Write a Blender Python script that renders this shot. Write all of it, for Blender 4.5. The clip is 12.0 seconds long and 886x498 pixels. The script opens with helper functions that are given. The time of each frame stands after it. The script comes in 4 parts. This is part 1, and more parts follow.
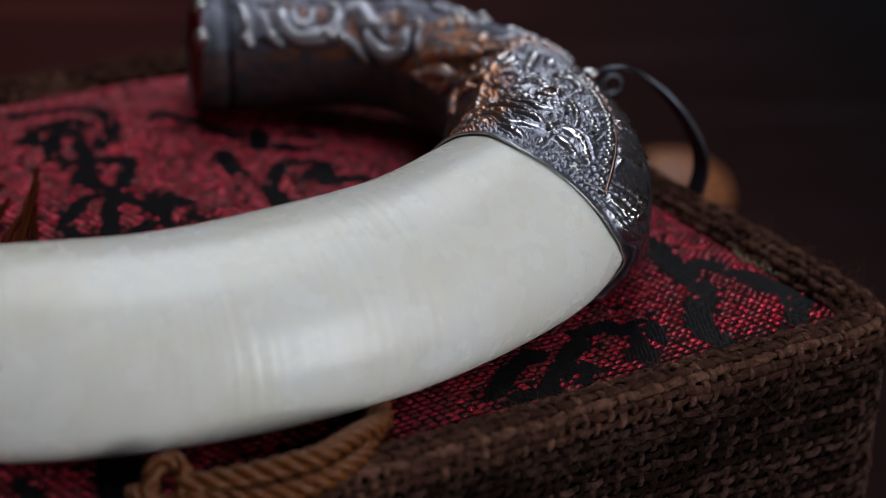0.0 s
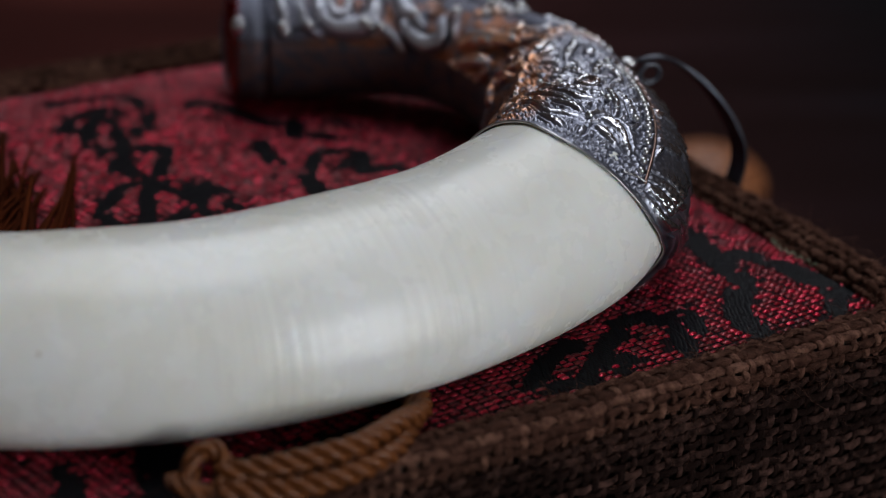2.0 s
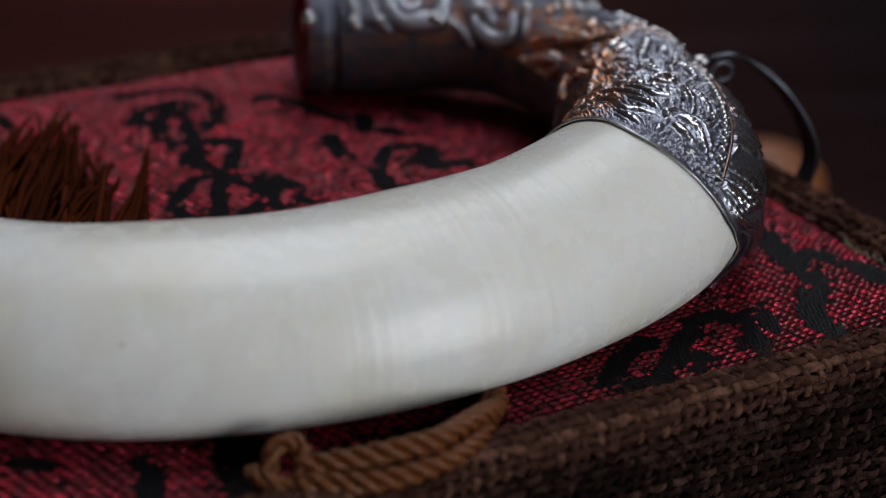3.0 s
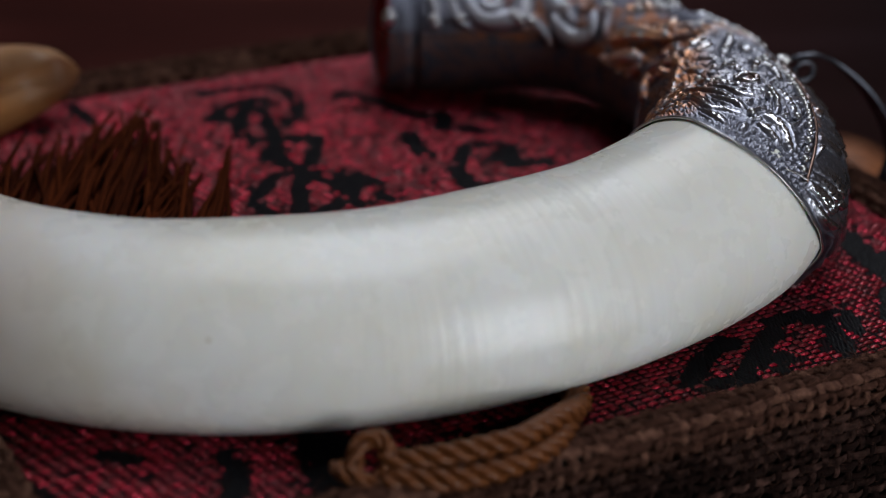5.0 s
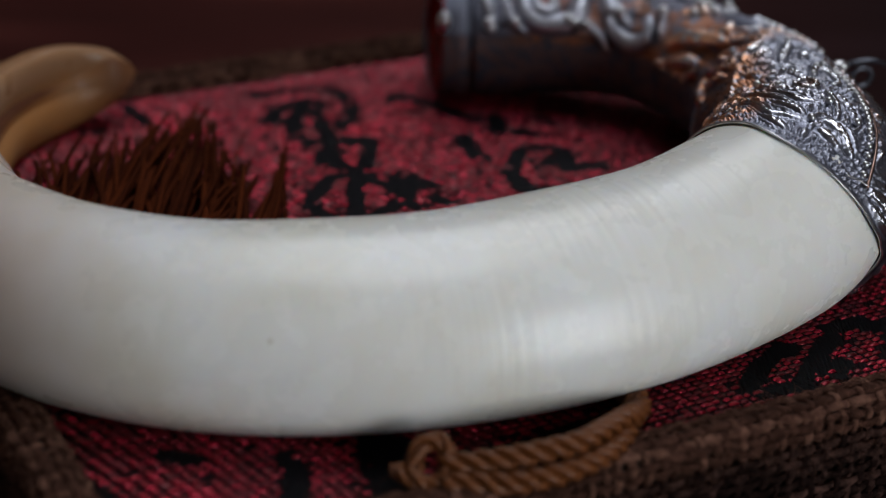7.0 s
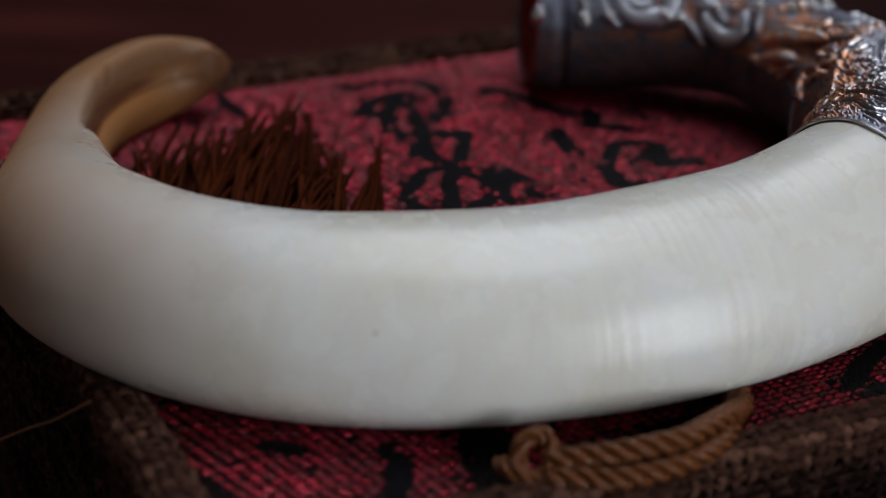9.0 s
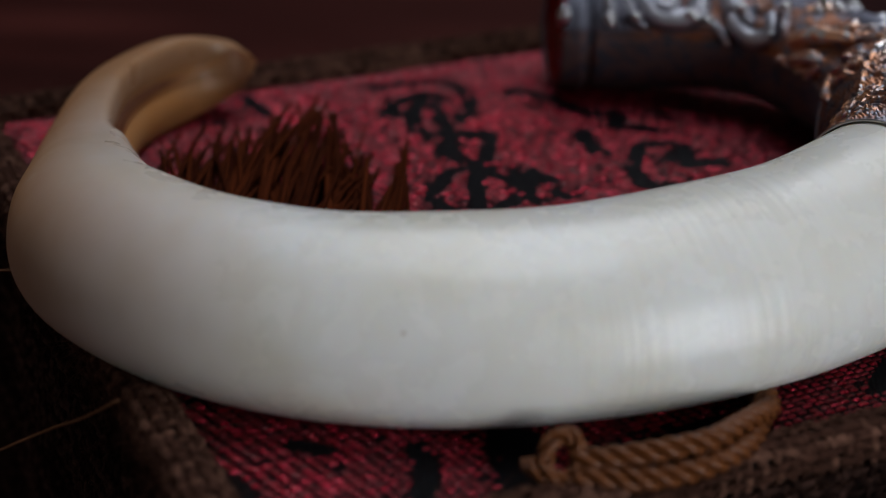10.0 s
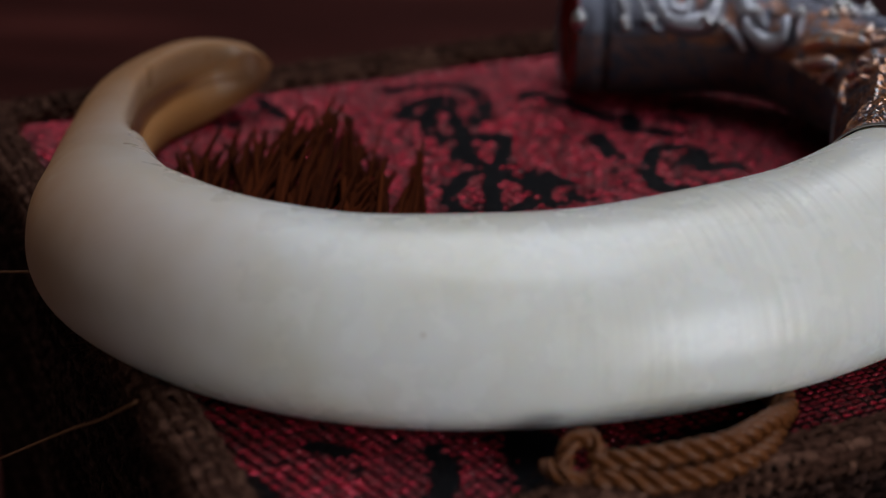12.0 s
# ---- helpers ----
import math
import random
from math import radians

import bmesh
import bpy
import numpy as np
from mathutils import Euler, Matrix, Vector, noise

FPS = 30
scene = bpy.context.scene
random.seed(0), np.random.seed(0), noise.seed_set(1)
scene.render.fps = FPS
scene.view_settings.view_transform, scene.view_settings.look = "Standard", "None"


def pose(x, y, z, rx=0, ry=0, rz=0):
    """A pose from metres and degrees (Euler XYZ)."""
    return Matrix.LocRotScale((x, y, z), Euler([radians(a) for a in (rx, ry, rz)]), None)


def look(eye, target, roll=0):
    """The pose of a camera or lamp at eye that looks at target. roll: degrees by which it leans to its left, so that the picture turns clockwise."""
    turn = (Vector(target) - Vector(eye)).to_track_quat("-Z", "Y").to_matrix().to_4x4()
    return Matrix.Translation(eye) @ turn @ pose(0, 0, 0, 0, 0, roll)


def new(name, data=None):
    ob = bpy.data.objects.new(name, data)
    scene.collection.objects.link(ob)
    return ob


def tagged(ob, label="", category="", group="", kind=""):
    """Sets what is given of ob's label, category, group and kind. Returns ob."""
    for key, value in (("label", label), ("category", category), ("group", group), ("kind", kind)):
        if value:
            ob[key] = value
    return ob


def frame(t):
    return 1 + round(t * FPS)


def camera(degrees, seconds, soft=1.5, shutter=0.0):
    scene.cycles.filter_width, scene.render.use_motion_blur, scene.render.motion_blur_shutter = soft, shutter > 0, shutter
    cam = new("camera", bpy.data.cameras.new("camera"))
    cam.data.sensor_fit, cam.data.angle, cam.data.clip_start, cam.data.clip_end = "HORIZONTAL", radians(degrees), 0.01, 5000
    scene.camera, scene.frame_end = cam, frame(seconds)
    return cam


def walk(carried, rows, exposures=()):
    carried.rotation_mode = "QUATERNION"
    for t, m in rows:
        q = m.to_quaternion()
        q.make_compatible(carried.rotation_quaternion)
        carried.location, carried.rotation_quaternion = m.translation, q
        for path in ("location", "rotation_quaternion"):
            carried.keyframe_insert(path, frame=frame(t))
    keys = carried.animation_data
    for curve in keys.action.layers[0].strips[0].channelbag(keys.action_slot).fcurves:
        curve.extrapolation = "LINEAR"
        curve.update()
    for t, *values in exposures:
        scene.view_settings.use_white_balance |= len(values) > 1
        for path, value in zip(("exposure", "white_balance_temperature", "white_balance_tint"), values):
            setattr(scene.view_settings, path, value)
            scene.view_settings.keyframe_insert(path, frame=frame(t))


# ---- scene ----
cam = camera(25.45, 12.0, soft=1.1)
cam.data.dof.use_dof = True
cam.data.dof.focus_distance = 0.164
cam.data.dof.aperture_fstop = 22.0
ROWS = [
    (0.0, 0.00366, -0.16753, 0.13322, 64.657, -2.186, -5.627),
    (0.5, 0.00331, -0.16746, 0.13318, 64.620, -2.178, -5.486),
    (1.0, 0.00330, -0.16731, 0.13309, 64.517, -2.116, -5.299),
    (1.5, 0.00302, -0.16719, 0.13274, 64.494, -2.113, -5.088),
    (2.0, 0.00262, -0.16716, 0.13279, 64.389, -2.078, -4.848),
    (2.5, 0.00083, -0.16704, 0.13264, 64.296, -2.150, -4.224),
    (4.5, -0.00186, -0.16719, 0.13261, 64.163, -1.896, -2.205),
    (5.0, -0.00243, -0.16717, 0.13266, 64.120, -1.830, -1.806),
    (5.5, -0.00305, -0.16716, 0.13261, 64.117, -1.816, -1.472),
    (6.0, -0.00315, -0.16712, 0.13275, 64.139, -1.788, -1.245),
    (6.5, -0.00337, -0.16710, 0.13262, 64.175, -1.767, -1.149),
    (7.0, -0.00447, -0.16713, 0.13255, 64.190, -1.831, -0.717),
    (9.0, -0.00768, -0.16707, 0.13232, 63.978, -1.611, 1.162),
    (9.5, -0.00806, -0.16709, 0.13243, 63.938, -1.563, 1.468),
    (10.0, -0.00848, -0.16711, 0.13233, 63.961, -1.578, 1.706),
    (10.5, -0.00866, -0.16716, 0.13252, 63.964, -1.559, 1.920),
    (11.0, -0.00889, -0.16706, 0.13221, 64.054, -1.744, 1.968),
    (11.5, -0.00900, -0.16724, 0.13247, 64.018, -1.717, 1.964),
    (12.0, -0.00968, -0.16753, 0.13230, 64.088, -1.675, 1.846),
]
walk(cam, [(t, pose(x, y, z, rx, ry, rz)) for t, x, y, z, rx, ry, rz in ROWS])

# ---------------------------------------------------------------- light
world = bpy.data.worlds.new("world")
world.use_nodes = True
scene.world = world
_bg = world.node_tree.nodes["Background"]
_sky = world.node_tree.nodes.new("ShaderNodeTexSky")
_sky.sky_type = "NISHITA"
_sky.sun_disc = False
_sky.sun_elevation = radians(35)
_sky.sun_rotation = radians(120)
world.node_tree.links.new(_sky.outputs[0], _bg.inputs[0])
_bg.inputs[1].default_value = 0.1


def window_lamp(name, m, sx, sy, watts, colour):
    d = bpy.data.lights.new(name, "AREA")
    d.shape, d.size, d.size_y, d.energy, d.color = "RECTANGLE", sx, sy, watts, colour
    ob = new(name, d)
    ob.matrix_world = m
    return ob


# daylight in the openings of two windows and the skylight
window_lamp("window_light_east", look((0.528, -0.57, 0.21), (0, -0.57, 0.21)), 0.44, 0.62, 6.0, (0.90, 0.95, 1.0))
window_lamp("window_light_south", look((-0.84, -1.935, 0.44), (-0.84, 0, 0.44)), 0.26, 0.46, 0.25, (0.90, 0.95, 1.0))
# warm fill for the left side; the west window around it is added
window_lamp("fill_light_west", look((-1.528, -0.25, 0.20), (0, -0.25, 0.20)), 0.40, 0.50, 0.60, (1.0, 0.80, 0.68))
window_lamp("skylight_light", look((0.14, 0.66, 1.35), (0.14, 0.66, 0)), 0.66, 1.50, 11.2, (0.92, 0.955, 1.0))

# ---------------------------------------------------------------- helpers
TOP = 55.0  # height of the box's cloth over the table, mm
MM = 0.001


def P(x, y, z):
    """A place in millimetres over the box's cloth, as metres in the world."""
    return Vector((x * MM, y * MM, (z + TOP) * MM))


def link(name, verts, faces, material, parent=None, label="", smooth=True):
    me = bpy.data.meshes.new(name)
    me.from_pydata([tuple(v) for v in verts], [], [tuple(f) for f in faces])
    me.materials.append(material)
    if smooth:
        me.polygons.foreach_set("use_smooth", [True] * len(me.polygons))
    me.update()
    ob = new(name, me)
    ob.parent = parent
    if label:
        ob["label"] = label
    return ob


def part(name, bm, material, parent, label="", smooth=True):
    me = bpy.data.meshes.new(name)
    bm.to_mesh(me)
    bm.free()
    me.materials.append(material)
    if smooth:
        me.polygons.foreach_set("use_smooth", [True] * len(me.polygons))
    ob = new(name, me)
    ob.parent = parent
    if label:
        ob["label"] = label
    return ob


def thing(name, label, category, group="", kind=""):
    ob = new(name)
    ob.empty_display_size = 0.01
    return tagged(ob, label, category, group, kind)


def box_bm(x0, y0, z0, x1, y1, z1, bevel=0.0, m=None):
    bm = bmesh.new()
    bmesh.ops.create_cube(bm, size=1.0)
    bmesh.ops.scale(bm, vec=(x1 - x0, y1 - y0, z1 - z0), verts=bm.verts)
    bmesh.ops.translate(bm, vec=((x0 + x1) / 2, (y0 + y1) / 2, (z0 + z1) / 2), verts=bm.verts)
    if bevel:
        bmesh.ops.bevel(bm, geom=bm.edges[:], offset=bevel, segments=2, affect="EDGES", profile=0.6)
    if m:
        bm.transform(m)
    return bm


def glide(ctrl, n):
    """Catmull-Rom curve through rows of numbers, n samples at even steps of its length."""
    c = np.array(ctrl, float)
    c = np.vstack([2 * c[0] - c[1], c, 2 * c[-1] - c[-2]])
    out = []
    for i in range(1, len(c) - 2):
        for u in np.linspace(0, 1, 40, endpoint=False):
            a, b, d, e = c[i - 1], c[i], c[i + 1], c[i + 2]
            out.append(0.5 * (2 * b + (d - a) * u + (2 * a - 5 * b + 4 * d - e) * u * u + (3 * b - a - 3 * d + e) * u ** 3))
    out.append(c[-2])
    out = np.array(out)
    s = np.concatenate([[0], np.cumsum(np.linalg.norm(np.diff(out[:, :3], axis=0), axis=1))])
    t = np.linspace(0, s[-1], n)
    return np.stack([np.interp(t, s, out[:, k]) for k in range(out.shape[1])], 1), t


def frames_of(p):
    """Tangent, outward side and up of a curve that runs round the z axis clockwise."""
    t = np.gradient(p, axis=0)
    t /= np.linalg.norm(t, axis=1)[:, None]
    side = np.cross(np.array([0, 0, 1.0]), t)
    side /= np.linalg.norm(side, axis=1)[:, None] + 1e-9
    up = np.cross(t, side)
    return t, side, up


def grid_faces(n, m, close=True, base=0):
    f = []
    w = m if close else m - 1
    for i in range(n - 1):
        for j in range(w):
            k = (j + 1) % m
            f.append((base + i * m + j, base + i * m + k, base + (i + 1) * m + k, base + (i + 1) * m + j))
    return f


def tube(pts, radii, sides=6, cap=True):
    """A tube in world metres along points in mm. Returns verts, faces."""
    p = np.array(pts, float)
    r = np.broadcast_to(np.asarray(radii, float), (len(p),))
    t = np.gradient(p, axis=0)
    t /= np.linalg.norm(t, axis=1)[:, None] + 1e-9
    ref = np.array([0.31, 0.17, 0.93])
    a = np.cross(t, ref)
    a /= np.linalg.norm(a, axis=1)[:, None] + 1e-9
    b = np.cross(t, a)
    ang = np.arange(sides) * 2 * math.pi / sides
    v = p[:, None] + r[:, None, None] * (np.cos(ang)[None, :, None] * a[:, None] + np.sin(ang)[None, :, None] * b[:, None])
    v = v.reshape(-1, 3)
    f = grid_faces(len(p), sides)
    if cap:
        f = f + [tuple(range(sides - 1, -1, -1)), tuple(range((len(p) - 1) * sides, len(p) * sides))]
    v = (v + np.array([0, 0, TOP])) * MM
    return v, f


def gather(pieces):
    vs, fs, n = [], [], 0
    for v, f in pieces:
        vs.append(np.asarray(v))
        fs += [tuple(i + n for i in q) for q in f]
        n += len(v)
    return np.vstack(vs), fs


# ---------------------------------------------------------------- materials
class Nodes:
    """A short way to write a material's nodes."""

    def __init__(self, name):
        self.m = bpy.data.materials.new(name)
        self.m.use_nodes = True
        self.t = self.m.node_tree
        self.b = self.t.nodes["Principled BSDF"]

    def put(self, kind, **ins):
        n = self.t.nodes.new(kind)
        for k, v in ins.items():
            key = k.replace("_", " ")
            if isinstance(v, bpy.types.NodeSocket):
                self.t.links.new(v, n.inputs[key])
            else:
                n.inputs[key].default_value = v
        return n

    def set(self, **ins):
        for k, v in ins.items():
            key = k.replace("_", " ")
            if isinstance(v, bpy.types.NodeSocket):
                self.t.links.new(v, self.b.inputs[key])
            else:
                self.b.inputs[key].default_value = v

    def coord(self, which="Object"):
        return self.t.nodes.new("ShaderNodeTexCoord").outputs[which]

    def noise(self, vec, scale, detail=4.0, rough=0.55):
        return self.put("ShaderNodeTexNoise", Vector=vec, Scale=scale, Detail=detail, Roughness=rough).outputs["Fac"]

    def attr(self, name):
        n = self.t.nodes.new("ShaderNodeAttribute")
        n.attribute_name = name
        return n.outputs["Fac"]

    def ramp(self, fac, stops):
        n = self.t.nodes.new("ShaderNodeValToRGB")
        self.t.links.new(fac, n.inputs[0])
        el = n.color_ramp.elements
        while len(el) < len(stops):
            el.new(0.5)
        for e, (p, c) in zip(el, stops):
            e.position = p
            e.color = (*c, 1) if isinstance(c, tuple) else (c, c, c, 1)
        return n.outputs[0]

    def mix(self, fac, a, b, kind="MIX"):
        n = self.t.nodes.new("ShaderNodeMix")
        n.data_type, n.blend_type = "RGBA", kind
        for s, v in ((n.inputs[0], fac), (n.inputs[6], a), (n.inputs[7], b)):
            if isinstance(v, bpy.types.NodeSocket):
                self.t.links.new(v, s)
            elif isinstance(v, tuple):
                s.default_value = (*v, 1)
            else:
                s.default_value = v
        return n.outputs[2]

    def math(self, op, a, b=0.0):
        n = self.t.nodes.new("ShaderNodeMath")
        n.operation = op
        for s, v in ((n.inputs[0], a), (n.inputs[1], b)):
            if isinstance(v, bpy.types.NodeSocket):
                self.t.links.new(v, s)
            else:
                s.default_value = v
        return n.outputs[0]

    def vec(self, x=0.0, y=0.0, z=0.0):
        n = self.t.nodes.new("ShaderNodeCombineXYZ")
        for s, v in zip(n.inputs, (x, y, z)):
            if isinstance(v, bpy.types.NodeSocket):
                self.t.links.new(v, s)
            else:
                s.default_value = v
        return n.outputs[0]

    def bump(self, height, strength, dist):
        n = self.put("ShaderNodeBump", Height=height, Strength=strength, Distance=dist)
        self.t.links.new(n.outputs[0], self.b.inputs["Normal"])

    def island(self):
        return self.t.nodes.new("ShaderNodeNewGeometry").outputs["Random Per Island"]


def ivory():
    n = Nodes("ivory")
    s, a = n.attr("along"), n.attr("around")
    ringvec = n.vec(n.math("MULTIPLY", s, 1.0), n.math("MULTIPLY", a, 0.12), 0.0)
    fine = n.noise(ringvec, 1.6, 3.0, 0.6)
    broad = n.noise(n.vec(n.math("MULTIPLY", s, 1.0), n.math("MULTIPLY", a, 0.5), 0.0), 0.09, 4.0)
    cloud = n.noise(n.coord(), 90.0, 3.0)
    col = n.mix(n.ramp(cloud, [(0.40, 0.0), (0.68, 1.0)]), (0.82, 0.825, 0.81), (0.765, 0.75, 0.68))
    col = n.mix(n.math("MULTIPLY", n.ramp(broad, [(0.48, 0.0), (0.70, 1.0)]), 0.26), col, (0.68, 0.62, 0.45))
    col = n.mix(n.math("MULTIPLY", n.ramp(fine, [(0.58, 0.0), (0.80, 1.0)]), 0.06), col, (0.66, 0.58, 0.42))
    # amber root end
    root = n.ramp(n.math("ADD", n.math("MULTIPLY", s, 1 / 150.0), n.math("MULTIPLY", n.math("SUBTRACT", cloud, 0.5), 0.10)), [(0.40, 0.0), (0.50, 0.22), (0.64, 0.54), (0.80, 0.92)])
    col = n.mix(root, col, (0.29, 0.130, 0.042))
    col = n.mix(n.math("MULTIPLY", n.attr("inner"), n.ramp(n.noise(n.coord(), 150.0, 3.0), [(0.40, 1.0), (0.62, 0.90), (0.75, 0.55)])), col, n.mix(n.attr("stain"), (0.41, 0.180, 0.055), (0.095, 0.022, 0.004)))
    # dark flecks
    fleck = n.ramp(n.noise(n.coord(), 700.0, 1.0), [(0.80, 0.0), (0.86, 0.5)])
    col = n.mix(fleck, col, (0.35, 0.25, 0.15))
    n.set(Base_Color=col, Roughness=n.math("ADD", n.ramp(n.noise(n.coord(), 260.0, 4.0), [(0.3, 0.22), (0.75, 0.33)]), n.math("MULTIPLY", n.attr("inner"), 0.30)), Specular_IOR_Level=0.42)
    n.set(Subsurface_Weight=0.25, Subsurface_Scale=0.0012)
    n.b.inputs["Subsurface Radius"].default_value = (1.0, 0.75, 0.5)
    ridge = n.math("ADD", n.math("MULTIPLY", n.noise(n.vec(s, n.math("MULTIPLY", a, 0.03), 0.0), 0.9, 2.0), 1.0), n.math("MULTIPLY", n.noise(n.coord(), 1500.0, 2.0), 0.05))
    n.bump(n.math("MULTIPLY", ridge, n.ramp(n.math("MULTIPLY", s, 1 / 150.0), [(0.08, 0.4), (0.14, 1.0), (0.27, 1.0), (0.33, 0.35), (0.50, 0.12)])), 0.26, 0.00035)
    return n.m


def silver():
    n = Nodes("aged_silver")
    g = n.noise(n.coord(), 350.0, 5.0)
    tarn = n.math("ADD", n.math("MULTIPLY", g, 0.25), n.math("MULTIPLY", n.attr("relief"), 0.75))
    col = n.ramp(tarn, [(0.12, (0.075, 0.075, 0.10)), (0.38, (0.24, 0.25, 0.31)), (0.62, (0.46, 0.47, 0.55)), (0.88, (0.90, 0.91, 0.95))])
    # even patina tone, with shade painted in under the head
    col = n.mix(n.math("MULTIPLY", n.attr("patina_and_shade"), 0.85), col, (0.34, 0.34, 0.37), "MULTIPLY")
    coppery = n.math("MULTIPLY", n.attr("copper_tint"), n.ramp(n.noise(n.coord(), 850.0, 4.0), [(0.41, 0.0), (0.53, 1.0)]))
    col = n.mix(coppery, col, n.ramp(tarn, [(0.10, (0.22, 0.085, 0.045)), (0.45, (0.55, 0.25, 0.14)), (0.80, (0.84, 0.48, 0.31))]))
    n.set(Base_Color=col, Metallic=1.0, Roughness=n.math("ADD", n.ramp(tarn, [(0.25, 0.52), (0.85, 0.21)]), n.math("MULTIPLY", n.attr("dull"), 0.14)))
    n.bump(n.noise(n.coord(), 1900.0, 4.0, 0.65), 0.30, 0.0002)
    return n.m


def plain_metal(name, col, rough):
    n = Nodes(name)
    g = n.noise(n.coord(), 420.0, 5.0)
    n.set(Base_Color=n.mix(n.ramp(g, [(0.35, 0.0), (0.7, 1.0)]), tuple(c * 0.55 for c in col), col), Metallic=1.0, Roughness=rough)
    n.bump(n.noise(n.coord(), 1800.0, 3.0), 0.15, 0.0002)
    return n.m


def red_thread():
    n = Nodes("red_silk_thread")
    r = n.island()
    col = n.ramp(r, [(0.0, (0.08, 0.0008, 0.005)), (0.5, (0.25, 0.0026, 0.014)), (1.0, (0.58, 0.010, 0.045))])
    big = n.noise(n.coord(), 60.0, 3.0)
    col = n.mix(n.ramp(big, [(0.35, 0.5), (0.65, 0.0)]), col, (0.16, 0.008, 0.02))
    n.set(Base_Color=col, Metallic=0.62, Roughness=n.ramp(r, [(0.0, 0.38), (1.0, 0.25)]), Coat_Weight=0.25, Coat_Roughness=0.08)
    n.bump(n.noise(n.coord(), 9000.0, 2.0), 0.4, 0.0001)
    return n.m


def black_thread():
    n = Nodes("black_silk_thread")
    c = n.noise(n.coord(), 3000.0, 3.0)
    n.set(Base_Color=n.ramp(c, [(0.3, (0.003, 0.003, 0.004)), (0.7, (0.009, 0.009, 0.012))]), Roughness=0.36, Specular_IOR_Level=0.07)
    return n.m


def ground_cloth():
    n = Nodes("black_ground_cloth")
    w = n.put("ShaderNodeTexWave", Vector=n.coord(), Scale=900.0, Distortion=1.5).outputs["Fac"]
    n.set(Base_Color=n.ramp(w, [(0.2, (0.004, 0.003, 0.004)), (0.8, (0.018, 0.006, 0.009))]), Roughness=0.6, Specular_IOR_Level=0.08)
    n.bump(w, 0.5, 0.0001)
    return n.m


def burlap(name, dark, mid, light):
    n = Nodes(name)
    r = n.island()
    g = n.noise(n.coord(), 1100.0, 4.0)
    b = n.noise(n.coord(), 90.0, 3.0)
    f = n.math("ADD", n.math("MULTIPLY", r, 0.25), n.math("ADD", n.math("MULTIPLY", g, 0.6), n.math("MULTIPLY", b, 0.35)))
    n.set(Base_Color=n.ramp(f, [(0.36, dark), (0.60, mid), (0.88, light)]), Roughness=0.85, Specular_IOR_Level=0.05)
    n.bump(n.noise(n.coord(), 5200.0, 3.0), 0.8, 0.0004)
    return n.m


def fibre(name, a, b, rough=0.5, scale=1500.0, spec=0.2):
    n = Nodes(name)
    g = n.noise(n.coord(), scale, 4.0)
    n.set(Base_Color=n.mix(n.math("MULTIPLY", n.math("ADD", g, n.island()), 0.5), a, b), Roughness=rough, Specular_IOR_Level=spec)
    n.bump(g, 0.3, 0.0002)
    return n.m


def wood(name, a, b, c, rough, scale=1.0, spec=0.5, grain="y"):
    n = Nodes(name)
    co = n.put("ShaderNodeMapping", Vector=n.coord(), Scale=(26.0 * scale, 3.0 * scale, 26.0 * scale) if grain == "y" else (3.0 * scale, 26.0 * scale, 26.0 * scale)).outputs[0]
    g = n.noise(co, 2.6, 8.0, 0.62)
    h = n.noise(n.coord(), 9.0 * scale, 4.0)
    col = n.ramp(n.math("ADD", n.math("MULTIPLY", g, 0.7), n.math("MULTIPLY", h, 0.3)), [(0.35, a), (0.52, b), (0.70, c)])
    if grain == "x":  # colour goes near black towards +x
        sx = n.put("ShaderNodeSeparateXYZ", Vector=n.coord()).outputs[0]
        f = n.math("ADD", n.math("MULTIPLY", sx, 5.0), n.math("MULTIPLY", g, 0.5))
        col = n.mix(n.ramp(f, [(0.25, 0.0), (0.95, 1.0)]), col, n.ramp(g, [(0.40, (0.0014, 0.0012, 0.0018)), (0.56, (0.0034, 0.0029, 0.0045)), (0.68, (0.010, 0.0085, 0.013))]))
    n.set(Base_Color=col, Roughness=n.ramp(h, [(0.3, rough), (0.7, min(1.0, rough + 0.2))]), Specular_IOR_Level=spec)
    n.bump(g, 0.25, 0.001)
    return n.m


def plaster(name, a, b):
    n = Nodes(name)
    h = n.noise(n.coord(), 3.0, 6.0)
    n.set(Base_Color=n.ramp(h, [(0.3, a), (0.7, b)]), Roughness=0.9)
    n.bump(n.noise(n.coord(), 40.0, 6.0), 0.3, 0.003)
    return n.m


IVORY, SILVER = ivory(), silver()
COPPER = plain_metal("worn_copper", (0.34, 0.22, 0.18), 0.38)
BEAD = plain_metal("polished_silver", (0.70, 0.70, 0.72), 0.30)
DARKMETAL = plain_metal("dull_steel", (0.10, 0.105, 0.125), 0.42)
RED, BLACK, GROUND = red_thread(), black_thread(), ground_cloth()
# one jute in two tones: sides painted as shaded, hem as lit from above
BURLAP = burlap("shaded_jute_yarn", (0.005, 0.0023, 0.0018), (0.0155, 0.0074, 0.0060), (0.125, 0.063, 0.050))
HEM = burlap("lit_jute_yarn", (0.018, 0.0074, 0.0050), (0.080, 0.035, 0.024), (0.27, 0.135, 0.094))
TASSEL = fibre("tassel_fibre", (0.009, 0.0013, 0.0003), (0.10, 0.020, 0.0050), 0.9, 1500.0, 0.04)
CORD = fibre("tan_cord", (0.008, 0.0019, 0.0005), (0.21, 0.066, 0.0175), 0.42, 2500.0, 0.25)
STRAW = fibre("straw_fibre", (0.10, 0.040, 0.018), (0.20, 0.085, 0.040), 0.7)
